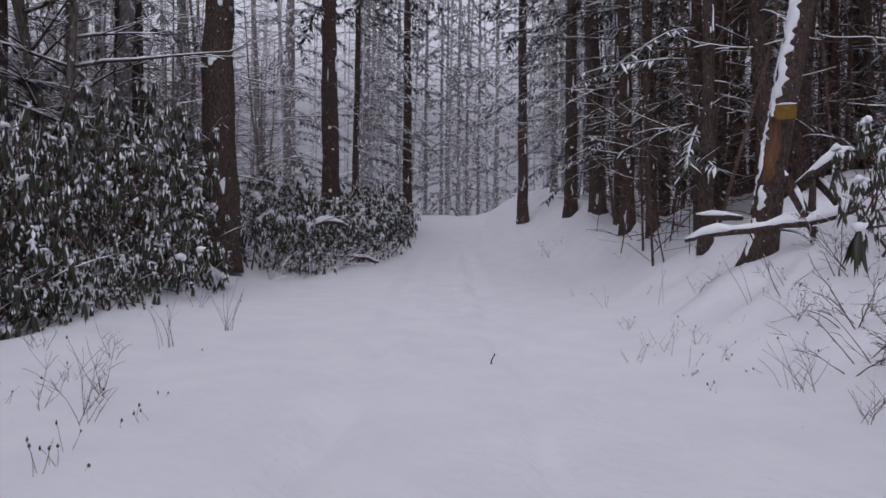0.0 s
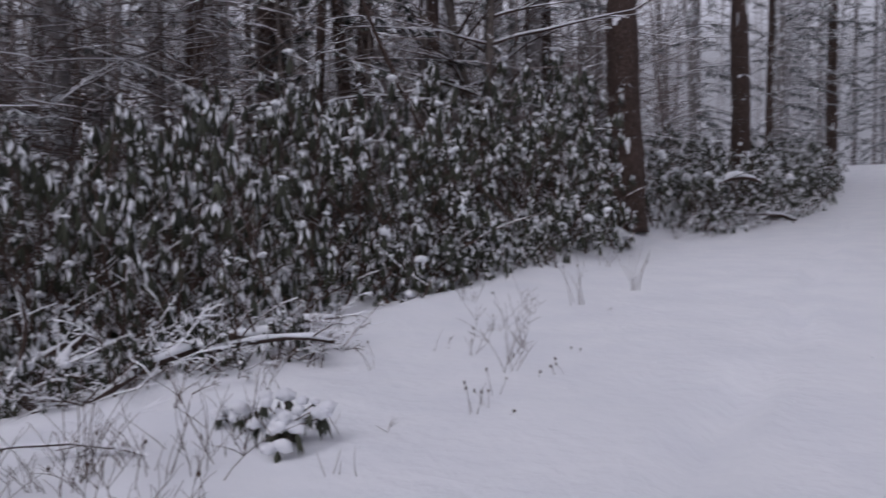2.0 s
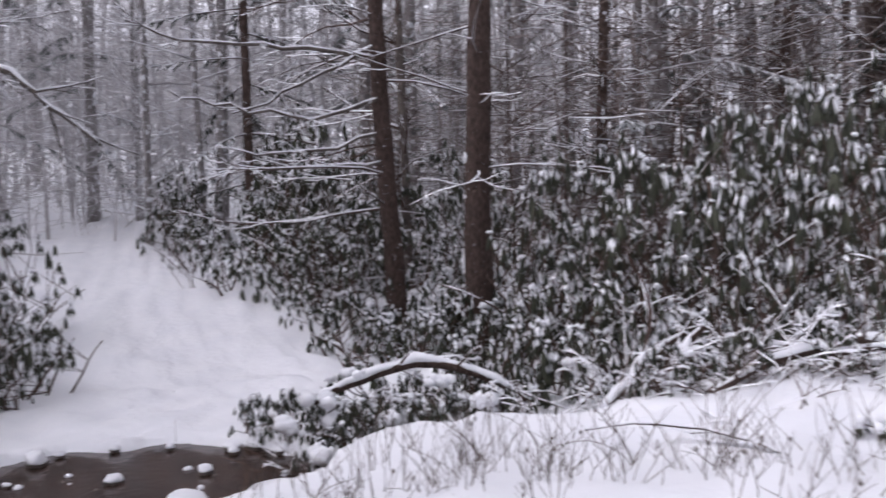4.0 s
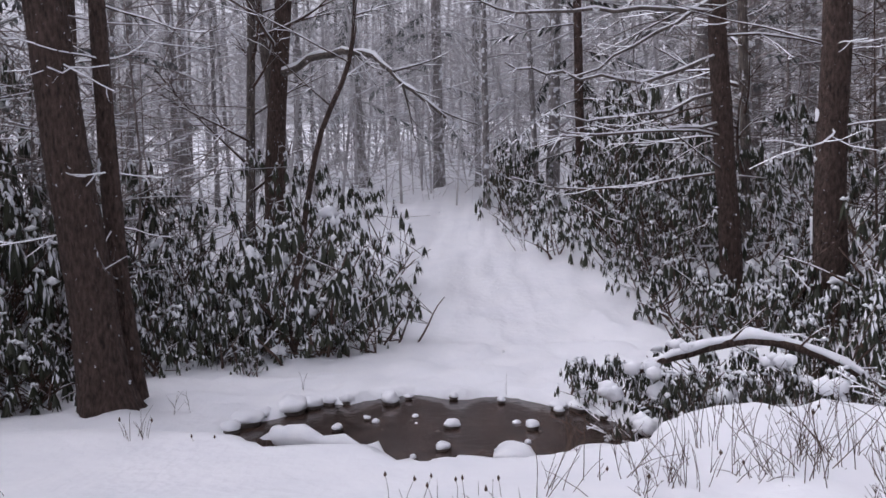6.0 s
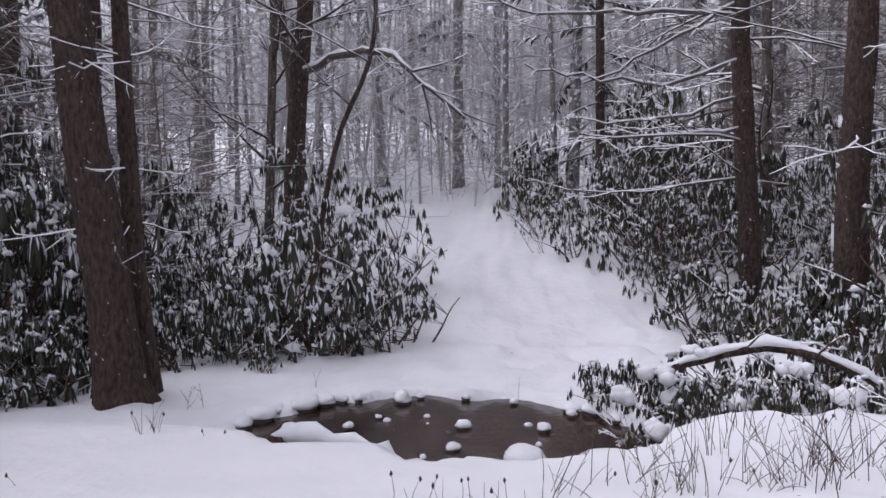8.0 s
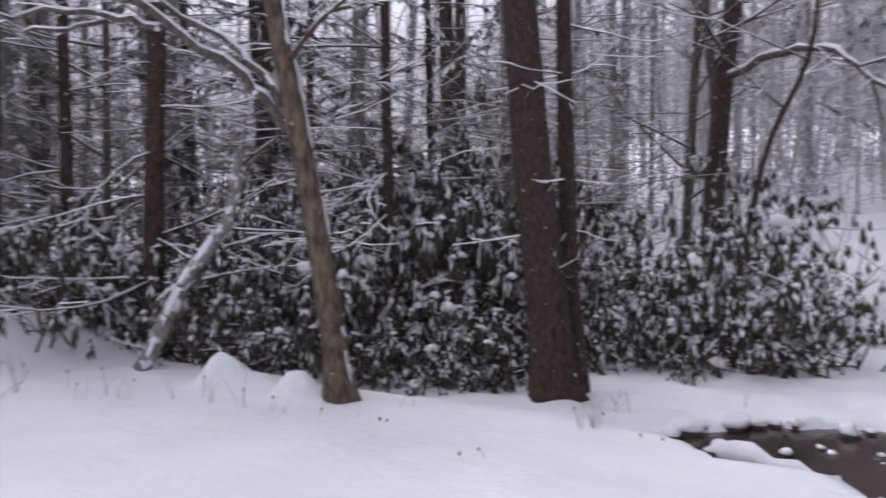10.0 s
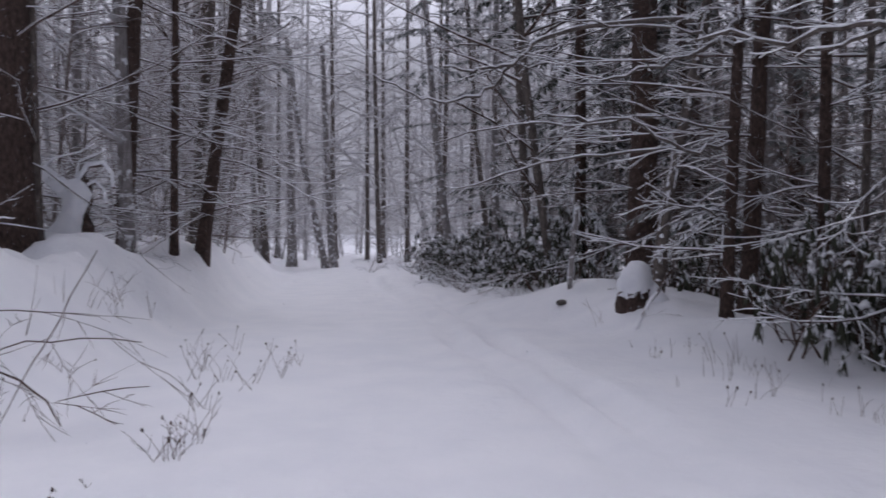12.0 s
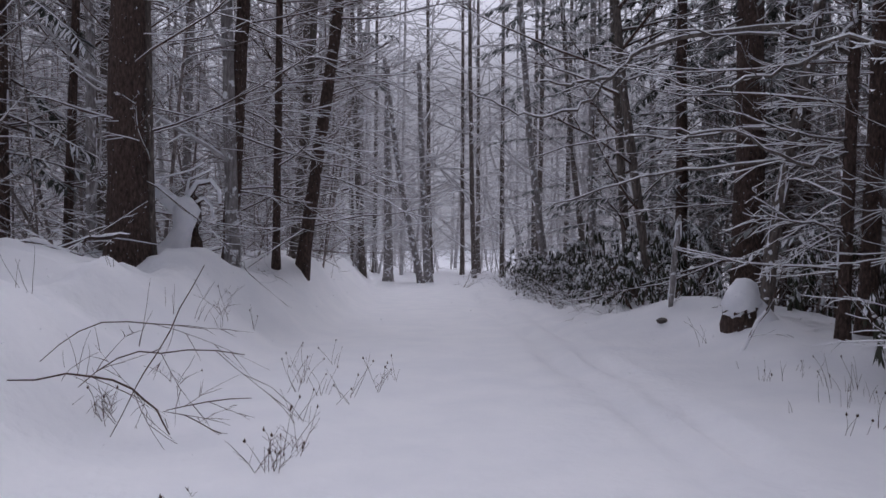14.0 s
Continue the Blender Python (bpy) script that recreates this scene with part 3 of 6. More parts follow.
# ---- trees with a shape of their own ----
BIG_PATH = [(-7.08, -3.78, -0.87), (-6.97, -3.98, 1.08), (-6.87, -4.16, 3.06)]
tree("old_tree", BIG_PATH, 0.200, 9.0, 301, "thick leaning brown trunk standing on the brook bank", "dead", 9, 2.9, 1.2, 4, sides=18, weather=(-0.1, 1.0), stuck=0.35, patch=0.25)
tree("old_tree", [(-7.40, -3.70, -0.87), (-7.38, -3.84, 1.06), (-7.37, -3.89, 3.17)], 0.096, 8.0, 302,
     "slender trunk close beside a thick leaning tree", "dead", 26, 1.0, 1.1, 4, stuck=0.2)
BROOK_OB = tree("brook_tree", [(-11.29, 3.08, -0.51), (-11.33, 2.95, 1.59), (-11.36, 2.83, 3.9)], 0.147, 10.0, 303,
     "brown trunk among rhododendrons with long snowy branches", "dead", 20, 2.0, 3.0, 5, depth=2, stuck=0.15, toward=-1.9, z1=6.0, snowy=0.7)[0]
tree("brook_tree", [(-9.88, 3.77, -0.51), (-9.88, 3.78, 1.53), (-9.86, 3.83, 3.5)], 0.190, 10.0, 304,
     "dark brown trunk among rhododendrons, few branches", "dead", 20, 2.5, 2.2, 5, stuck=0.2)
FORK_OB = tree("forked_tree", [(-15.13, -4.61, -0.11), (-15.17, -4.48, 3.15), (-15.22, -4.27, 5.1)], 0.204, 10.0, 305,
     "grey brown tree with two stems at the clearing", "bare", 10, 3.0, 3.0, 5, stuck=0.3)[0]
tree("sapling", [(-11.84, -3.41, -0.62), (-11.96, -2.91, 2.4), (-12.04, -2.52, 3.0), (-12.08, -2.34, 3.72), (-12.08, -2.32, 4.4)], 0.046, 7.0, 306,
     "thin crooked dark sapling at the edge of the clearing", "bare", 7, 3.2, 2.4, 5, stuck=0.0, z1=6.0)
tree("leaning_dead_tree", [(-5.28, 11.09, 0.61), (-6.1, 10.57, 2.4), (-6.92, 10.04, 4.24)], 0.055, 5.0, 307,
     "thin dead tree leaning over the rhododendrons, snow on top", "dead", 4, 2.0, 0.8, 2, stuck=0.9)
LEAN_OB, LEAN_PATH, LEAN_RAD = tree("leaning_tree", [(-4.74, -4.55, -0.39), (-4.65, -4.65, 0.81), (-4.51, -4.8, 1.85), (-4.37, -4.93, 2.95)], 0.095, 6.0, 308,
     "olive brown leaning tree at the trail edge with snowy limbs", "bare", 5, 2.4, 1.6, 5, M_BARK_OLIVE, depth=2, weather=(-0.3, 0.95), stuck=1.6, patch=0.5, sides=16)
BIRCH_OB = tree("birch", [(-3.9, -11.6, -0.6), (-3.98, -11.55, 1.12), (-4.12, -11.5, 2.04), (-4.40, -11.4, 3.35)], 0.10, 8.0, 309,
     "pale leaning trunk plastered with snow", "dead", 12, 1.5, 1.6, 4, M_BARK_GREY, weather=(0.5, 0.9), stuck=3.0)[0]

# the trunk with the yellow sign
SIGN_OB, SIGN_PATH, SIGN_RAD = tree("sign_tree", [(4.40, 10.83, 1.15), (4.63, 10.73, 3.07), (4.95, 10.59, 5.01)], 0.182, 9.0, 310,
     "leaning dead trunk with peeled bark, snow and a yellow sign", "dead", 6, 3.4, 0.9, 3, weather=(-0.98, 0.05), stuck=6.0, patch=0.4, sides=18)


# ---- forest behind, built in a few kinds and repeated ----
def forest():
    rs = np.random.RandomState(77)
    kinds = []
    for k in range(4):
        kinds.append(("dead", tree("conifer", upright(-16 - 3 * k, 17 + 2 * k, (0.01 * k, -0.01), 5.0), 0.11 + 0.02 * k, 12.0, 400 + k, PINE_LABEL, "dead",
                                   28, 1.0, 1.8, 3, group="conifers in the forest", sides=6, stuck=0.5, split=False, crown=True)[0]))
    for k in range(5):
        kinds.append(("green", tree("hemlock", upright(14 + 3 * k, 22 + 2 * k, (0.0, 0.01), 5.0), 0.10 + 0.02 * k, 12.0, 420 + k,
                                    "hemlock with snow-laden drooping green branches", "green", 36, 1.2 + 0.5 * (k % 3), 2.3, 3,
                                    group="hemlocks in the forest", sides=6, stuck=0.3, split=False, hazed=k > 1)[0]))
    for k in range(5):
        kinds.append(("bare", tree("bare_tree", upright(-24 - 3 * k, -13 + 2 * k, (0.02 * (k - 2), 0.015), 5.0), 0.05 + 0.018 * k, 10.0, 440 + k, BARE_LABEL, "bare",
                                   15, 1.0, 2.4, 6, None, "bare trees in the forest", 1, sides=6, stuck=0.5, split=False, hazed=True)[0]))
    for k in range(3):
        kinds.append(("hazed", tree("conifer", upright(-34 - 4 * k, 20 + 3 * k, (0.01 * k, 0.0), 5.0), 0.10 + 0.03 * k, 13.0, 460 + k,
                                    "far conifer with haze-paled, snow-plastered bark and snowy branches", "dead", 30, 0.8, 2.0, 3, None,
                                    "conifers in the forest", sides=6, stuck=1.2, split=False, hazed=True, crown=True)[0]))
    by = {n: [o for m, o in kinds if m == n] for n in ("dead", "green", "bare", "hazed")}
    by["dark"] = by["green"][:2]
    placed = []

    def put(x, y, kind):
        if any((x - a) ** 2 + (y - b) ** 2 < 1.1 for a, b in placed):
            return False
        placed.append((x, y))
        # beyond these distances conifers take the copies with haze in their colours
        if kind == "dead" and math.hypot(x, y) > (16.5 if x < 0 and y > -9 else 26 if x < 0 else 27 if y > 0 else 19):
            kind = "hazed"
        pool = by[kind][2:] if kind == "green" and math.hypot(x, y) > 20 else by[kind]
        src = pool[rs.randint(len(pool))]
        z = h_at(x, y) - 0.15
        s = rs.uniform(0.8, 1.25)
        tall = rs.uniform(0.9, 1.2) * (1.45 if math.hypot(x, y) > 20 else 1.0)
        copy_thing(src, Matrix.LocRotScale((x, y, z), Euler((rs.normal(0, 0.03), rs.normal(0, 0.03), rs.uniform(0, 6.28))), (s, s, s * tall)))
        return True

    n = 0
    for _ in range(36):  # young trees on the slope beyond the brook
        x, y = rs.uniform(-40, -17), rs.uniform(-13, 10)
        if -2.4 < y < 0.4 and x > -26:
            continue
        put(x, y, rs.choice(["bare", "bare", "bare", "green"]))
    for _ in range(44):  # the dark stand above the east bank
        r, a = rs.uniform(13.5, 26), rs.uniform(-34, -15)
        if -r * math.sin(radians(a)) > 5.6:
            put(-r * math.sin(radians(a)), r * math.cos(radians(a)), "dead" if rs.rand() < 0.8 else "green")
    for _ in range(34):  # dense trees behind the rhododendrons
        a = rs.uniform(34, 77)
        r = rs.uniform(13.5 if a < 64 else 16.5, 23)
        put(-r * math.sin(radians(a)), r * math.cos(radians(a)), "dead" if rs.rand() < 0.55 else "green" if r < 17 else "bare")
    for a0, a1, r0, r1, m in ((150, 172, 14, 25, 22), (118, 150, 12.5, 19, 16), (-34, -17, 15, 27, 22)):  # close dark hemlocks
        for _ in range(m):
            r, a = rs.uniform(r0, r1), radians(rs.uniform(a0, a1))
            x, y = -r * math.sin(a), r * math.cos(a)
            if abs(x - float(trail_centre(np.array(y)))) > 4.4:
                put(x, y, "dark" if y > 0 else "green")
    while n < 100:
        a = rs.uniform(-180, 180)  # bearing, 0 ahead, positive to the left
        r = 14.5 + 36 * rs.rand() ** 1.5
        x, y = -r * math.sin(radians(a)), r * math.cos(radians(a))
        s = x - float(trail_centre(np.array(y)))
        if -5.5 < s < 4.8 and -48 < y < 46:
            continue
        if -19 < x < -7 and -4.2 < y < 3.4:
            continue
        if 84 < a < 116 and r < 24:
            continue
        if -118 < a < -36 and rs.rand() < 0.8:
            continue
        if -5 < a < 12:
            kind = "green"
        elif -36 <= a <= -5:
            kind = rs.choice(["dead", "dead", "green"])
        elif 12 <= a < 68:
            kind = rs.choice(["dead", "dead", "bare", "green", "green"])
        elif 68 <= a < 118:
            kind = rs.choice(["bare", "bare", "green", "green"])
        elif 118 <= a < 160:
            kind = rs.choice(["dead", "dead", "green"])
        elif a >= 160:
            kind = rs.choice(["dead", "dead", "bare", "green"])
        elif a < -150:
            kind = rs.choice(["dead", "bare", "bare"])
        else:
            kind = rs.choice(["dead", "bare", "green"])
        n += put(x, y, kind)


forest()


def overhang(x, y, r, seed, length, count=60, z0=1.6):
    """A hemlock by the trail, its snowy branches reaching out over it."""
    return tree("hemlock", upright(x, y, (0.0, 0.0), 5.0), r, 15.0, seed, "hemlock with snow-laden drooping green branches over the trail", "green", count, z0, length,
                3, group="hemlocks along the trail", sides=8, stuck=0.3, toward=math.atan2(-0.2, -x), hazed=y > 26)


overhang(5.2, 22.5, 0.15, 601, 3.0)
overhang(4.9, 29.0, 0.16, 602, 3.4)
overhang(6.8, 19.5, 0.15, 603, 3.0)
overhang(5.0, 35.0, 0.17, 604, 3.6)
overhang(-3.4, 33.0, 0.15, 605, 3.0)
overhang(-4.2, 38.0, 0.17, 606, 3.4)
overhang(-5.5, 27.0, 0.15, 607, 3.0)
overhang(6.4, 40.0, 0.17, 608, 3.6)
for k, (x, y) in enumerate(((-1.2, 50.0), (1.6, 54.0), (3.2, 47.0), (0.2, 60.0), (-2.8, 46.5), (0.9, 48.5), (-0.2, 55.0), (2.6, 58.0), (-4.6, -19.0), (-5.6, -23.0), (-6.6, -17.8), (-3.6, -27.0), (-6.0, -29.0))):
    tree("hemlock", upright(x, y, (0.0, 0.0), 5.0), 0.14, 19.0 if y > 0 else 15.0, 620 + k, "hemlock with snow-laden drooping green branches", "green", 64, 0.8, 3.2, 3,
         group="hemlocks along the trail", sides=7, stuck=0.3, split=False, hazed=abs(y) > 24)


def arching(x, y, r, seed, lean, length=3.4, count=24, top=15.0):
    """A bare tree whose long snowy limbs arch over the trail."""
    tree("arching_tree", upright(x, y, lean, 5.0), r, top, seed, "bare tree with long snowy limbs arching over the trail", "bare", count, 1.4, length, 5, M_BARK_GREY,
         "bare trees along the trail", 2, stuck=0.4, sides=8, split=False, hazed=abs(y) > 25)


arching(4.6, -18.5, 0.10, 641, (-0.10, 0.0))
arching(5.4, -22.5, 0.12, 642, (-0.05, 0.02))
arching(6.2, -27.0, 0.13, 643, (0.02, 0.0))
arching(5.2, -33.0, 0.14, 644, (0.05, 0.0))
arching(-4.8, -36.0, 0.13, 645, (-0.04, 0.0))
arching(-4.0, -31.0, 0.12, 646, (0.12, 0.0))
arching(-3.6, -17.5, 0.10, 647, (0.14, 0.02))
arching(-3.9, -21.5, 0.12, 648, (0.08, 0.0))
arching(7.4, -14.8, 0.10, 649, (0.03, 0.0))
arching(9.0, -18.0, 0.12, 650, (-0.04, 0.0))
for k, (x, y) in enumerate(((-3.0, -50.0), (0.5, -53.0), (3.5, -50.0), (7.5, -52.0), (10.5, -49.0), (13.0, -46.0))):
    arching(x, y, 0.15, 660 + k, (0.02 * (k % 3 - 1), 0.0), 4.5, 34, 20.0)
for k, (x, y) in enumerate(((-2.6, -40.0), (-0.9, -44.0), (0.6, -41.5), (-4.2, -42.0), (1.4, -47.0), (6.8, -40.0), (8.6, -36.0))):
    arching(x, y, 0.13, 670 + k, (0.03 * (k % 3 - 1), 0.0), 4.2, 34, 19.0)
arching(8.2, -11.5, 0.09, 651, (0.02, 0.0))
arching(6.4, -30.0, 0.10, 652, (-0.06, 0.0))


def far_woods():
    """The wood further off, haze painted into its pale colour: stems and twigs too many and too far to count."""
    rs = np.random.RandomState(88)
    stems, twigs = Shape(), Shape()
    for k in range(640):
        a, r = rs.uniform(-180, 180), rs.uniform(34, 80)
        if -115 < a < -32:
            continue
        x, y = -r * math.sin(radians(a)), r * math.cos(radians(a))
        if abs(x - 1.5) < 3.4 and r < 50:
            continue
        z, R = h_at(x, y), rs.uniform(0.05, 0.15)
        top = rs.uniform(15, 30)
        lean = rs.normal(0, 0.04, 2)
        tube(stems, [(x, y, z - 0.2), (x + lean[0] * top, y + lean[1] * top, z + top)], [R, R * 0.45], 5)
        for _ in range(rs.randint(80, 130)):
            h = top * rs.uniform(0.02, 1.0)
            b, L = rs.uniform(0, 6.28), rs.uniform(0.7, 3.0)
            p = np.array((x + lean[0] * h + rs.normal(0, 0.3), y + lean[1] * h + rs.normal(0, 0.3), z + h))
            m = p + np.array((math.cos(b) * L * 0.5, math.sin(b) * L * 0.5, rs.uniform(-0.1, 0.4) * L))
            q = m + np.array((math.cos(b + rs.normal(0, 0.5)) * L * 0.5, math.sin(b + rs.normal(0, 0.5)) * L * 0.5, rs.uniform(-0.3, 0.3) * L))
            w = np.array((0, 0, rs.uniform(0.014, 0.034)))
            twigs.add([p - w, p + w, m + w * 0.8, m - w * 0.8, q], [(0, 1, 2, 3), (3, 2, 4)])
    for nm, sh, mt, lb in (("far_stems", stems, M_HAZE_WOOD, "far tree stems in a pale haze colour"), ("far_twigs", twigs, M_HAZE_WOOD, "far tangle of bare twigs in a pale haze colour")):
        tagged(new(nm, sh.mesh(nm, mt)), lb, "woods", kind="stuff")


far_woods()


def underbrush(seed, wood, regions):
    """Fine snowy twigs and thin whips that fill the wood behind the thickets, past counting."""
    rs = np.random.RandomState(seed)
    p0, way, length, white = [], [], [], []

    def clear_of(x, y):
        s = x - float(trail_centre(np.array(y)))
        if -4.6 < s < 4.4 and -48 < y < 46:
            return False
        return not (-20 < x < -6 and -3.6 < y < 2.6)

    def scatter(count, a0, a1, r0, r1, top, twigs, reach, snow=0.9):
        for _ in range(count):
            a, r = radians(rs.uniform(a0, a1)), rs.uniform(r0, r1)
            x, y = -r * math.sin(a), r * math.cos(a)
            if not clear_of(x, y):
                continue
            z, h = h_at(x, y), top * rs.uniform(0.6, 1.2)
            lean = rs.normal(0, 0.06, 2)
            for k in range(twigs):
                u = rs.uniform(0.02, 1.0) * h
                b = rs.uniform(0, 6.28)
                p0.append((x + lean[0] * u + rs.normal(0, 0.15), y + lean[1] * u + rs.normal(0, 0.15), z + u))
                way.append((math.cos(b), math.sin(b), rs.uniform(-0.2, 0.9)))
                length.append(reach * rs.uniform(0.35, 1.15))
                white.append(rs.rand() < snow)
            p0.append((x, y, z - 0.1))
            way.append((lean[0], lean[1], 1.0))
            length.append(h)
            white.append(False)

    for region in regions:
        scatter(*region)
    p0, way, length = np.array(p0), np.array(way), np.array(length)
    n = len(p0)
    way /= np.linalg.norm(way, axis=1, keepdims=True)
    side = np.cross(way, rs.normal(0, 1, (n, 3)))
    side /= np.linalg.norm(side, axis=1, keepdims=True)
    p1 = p0 + way * (length * 0.5)[:, None] + side * (length * rs.normal(0, 0.08, n))[:, None]
    p2 = p1 + way * (length * 0.5)[:, None] - (0, 0, 1) * (length * rs.uniform(-0.05, 0.16, n))[:, None]
    w = (0.004 + 0.0045 * length)[:, None] * side
    q = np.stack([p0 - w, p0 + w, p1 - w * 0.8, p1 + w * 0.8, p2 - w * 0.3, p2 + w * 0.3], 1)
    i = (np.arange(n) * 6)[:, None, None]
    f = (i + np.array([[0, 1, 3, 2], [2, 3, 5, 4]])[None]).reshape(-1, 4)
    flat = np.clip(1.15 - np.abs(way[:, 2:3]), 0.12, 1)
    h = np.array((0, 0, 1.0)) * (0.010 + 0.012 * rs.rand(n, 1)) * flat
    e = w * (1, 1, 0) * 0.8
    s = np.stack([p0 - e, p0 + e + h, p1 - e, p1 + e + h * 1.2, p2 - e * 0.3, p2 + e * 0.3 + h * 0.6], 1)
    for nm, v, mt, lb in (("understory", q, wood, "tangle of thin grey whips and twigs in the wood"), ("understory_snow", s, M_SNOW, "snow lying on the twigs of the understory")):
        me = bpy.data.meshes.new(nm)
        keep = f if nm == "understory" else f[np.repeat(np.array(white), 2)]
        me.from_pydata(v.reshape(-1, 3).tolist(), [], keep.tolist())
        me.materials.append(mt)
        tagged(new(nm, me), lb, "woods", kind="stuff")


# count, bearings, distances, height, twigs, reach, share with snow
# the paler wood colours imitate haze; plain M_TWIG is left dark
underbrush(99, M_HAZE_WOOD, ((330, 62, 118, 19, 36, 7.5, 55, 1.8, 0.12), (190, 166, 214, 19, 44, 11.0, 60, 1.9, 0.6), (300, 62, 214, 12.5, 32, 1.1, 12, 0.9, 0.5), (90, 172, 195, 49, 62, 14.0, 80, 2.4, 0.2)))
underbrush(98, M_TWIG_HAZE, ((220, 12, 78, 12.8, 24, 5.0, 50, 1.4, 0.12), (70, 112, 136, 11.0, 24, 4.5, 50, 1.4, 0.3), (160, 12, 64, 12.5, 24, 1.1, 12, 0.9, 0.3)))
underbrush(97, M_TWIG_HAZE, ((150, 136, 171, 11.0, 26, 4.8, 50, 1.4, 0.25),))
underbrush(95, M_TWIG_HAZE, ((90, 187, 215, 14.0, 30, 6.5, 55, 1.7, 0.85), (100, 150, 178, 14.0, 28, 7.0, 60, 1.8, 0.6)))
underbrush(96, M_TWIG, ((230, -37, -8, 14.0, 32, 7.5, 55, 1.6, 0.06),))
underbrush(93, M_TWIG, ((34, 44, 66, 12.5, 18, 4.5, 50, 1.4, 0.3),))
underbrush(94, M_TWIG_HAZE, ((60, 10, 36, 18.0, 34, 8.0, 55, 1.7, 0.35),))


# ---- rhododendron thickets ----
def rhododendron(seed, height=2.4, radius=1.15, clusters=78, size=1.0, snowy=0.50):
    """One evergreen shrub: crooked stems, whorls of rolled hanging leaves, and caps of snow."""
    rs = np.random.RandomState(seed)
    ob = thing("rhododendron", (0, 0, 0), "evergreen rhododendron with hanging rolled leaves under snow", "shrub", "rhododendron thicket")
    twigs, leaves, snow = Shape(), Shape(), Shape()
    mains = []
    for k in range(5):
        a = rs.uniform(0, 6.28)
        mains.append(bent((rs.normal(0, 0.15), rs.normal(0, 0.15), -0.15), (math.cos(a) * 0.55, math.sin(a) * 0.55, 1), height * rs.uniform(0.6, 0.9), rs, 6, 0.5))
        st = Shape()
        tube(st, mains[-1], np.linspace(0.022, 0.008, 7), 4)
        if k < 1:
            part("stem", st, M_TWIG, ob)
        else:
            twigs.add(np.concatenate(st.v), st.f)
        snow_ridge(snow, mains[-1][2:], np.linspace(0.014, 0.006, 5), rs=rs)
    for k in range(clusters):
        h = height * (0.06 + 0.94 * rs.rand() ** 0.9)
        a = rs.uniform(0, 6.28)
        w = radius * math.sqrt(rs.uniform(0.2, 1.0)) * math.sqrt(max(0.05, 1 - (h / height) ** 2.4)) * rs.uniform(0.8, 1.2)
        tip = np.array((math.cos(a) * w, math.sin(a) * w, h * rs.uniform(0.9, 1.1)))
        m = mains[rs.randint(len(mains))]
        j = m[min(len(m) - 1, max(1, int(len(m) * h / height * 0.8)))]
        mid = (j + tip) / 2 + rs.normal(0, 0.06, 3) - (0, 0, 0.06)
        if k % 2 == 0:
            tube(twigs, [j, mid, tip], [0.008, 0.006, 0.005], 3)
            if k % 4 != 0:
                snow_ridge(snow, [j, mid, tip], [0.007, 0.006, 0.005], rs=rs)
        n = rs.randint(7, 11) if size > 0.9 else rs.randint(4, 8)
        a0 = rs.uniform(0, 6.28)
        drop = rs.uniform(2.6, 8.0)
        for q in range(n):
            b = a0 + q * 6.28 / n + rs.normal(0, 0.25)
            way = np.array((math.cos(b), math.sin(b), -drop * rs.uniform(0.7, 1.4)))
            way /= np.linalg.norm(way)
            L, W = size * rs.uniform(0.16, 0.27), size * rs.uniform(0.016, 0.027)
            leaf(leaves, tip + way * 0.03, way, L, W, rs.normal(0, 0.4))
            if rs.rand() < 0.45:  # a sliver of snow clinging to the leaf
                out = np.array((math.cos(b), math.sin(b), 0.45)) * 0.016
                sd = np.array((-math.sin(b), math.cos(b), 0)) * W * rs.uniform(0.5, 0.95)
                u0, u1 = rs.uniform(0.0, 0.2), rs.uniform(0.45, 0.9)
                o = tip + way * 0.03 + out
                snow.add([o + way * L * u0 - sd * 0.6, o + way * L * (u0 + u1) * 0.5 + sd, o + way * L * u1, o + way * L * (u0 + u1) * 0.5 - sd], [(0, 1, 2, 3)])
        if rs.rand() < snowy:
            s = rs.uniform(0.022, 0.056) * (size if size > 0.9 else 0.95) * (1.5 if rs.rand() < 0.10 else 1)
            if s > 0.055:
                blob(snow, tip + (0, 0, s * 0.2), (s * rs.uniform(0.9, 1.4), s * rs.uniform(0.6, 1.0), s * rs.uniform(0.5, 0.85)), rs, 0.35)
            for _ in range(2):
                b = rs.uniform(0, 6.28)
                crumb(snow, tip + (math.cos(b) * s * 0.6, math.sin(b) * s * 0.6, -s * rs.uniform(-0.2, 0.5)), (s * rs.uniform(0.5, 1.2), s * rs.uniform(0.35, 0.8), s * rs.uniform(0.4, 0.9)), rs)
            for _ in range(rs.randint(0, 3)):
                b = rs.uniform(0, 6.28)
                crumb(snow, tip + (math.cos(b) * s * 1.1, math.sin(b) * s * 1.1, -s * rs.uniform(0.3, 1.2)), (s * 0.45, s * 0.45, s * rs.uniform(0.6, 1.3)), rs)
    part("twigwork", twigs, M_TWIG, ob)["kind"] = "stuff"
    part("foliage", leaves, M_LEAF, ob, "rolled dark green hanging leaves")["kind"] = "stuff"
    part("snow_load", snow, M_SNOW, ob, "lumps of fresh snow on the leaves")["kind"] = "stuff"
    return ob


SHRUBS = [rhododendron(500 + k, 2.4, 1.1 + 0.06 * (k % 3)) for k in range(6)] + [rhododendron(520 + k, 0.75, 0.50, 44, 0.78, 0.42) for k in range(3)] + [rhododendron(540 + k, 1.4, 0.85, 46, 1.0, 0.72) for k in range(4)]
SHRUB_RS = np.random.RandomState(51)
USED_SHRUBS = []


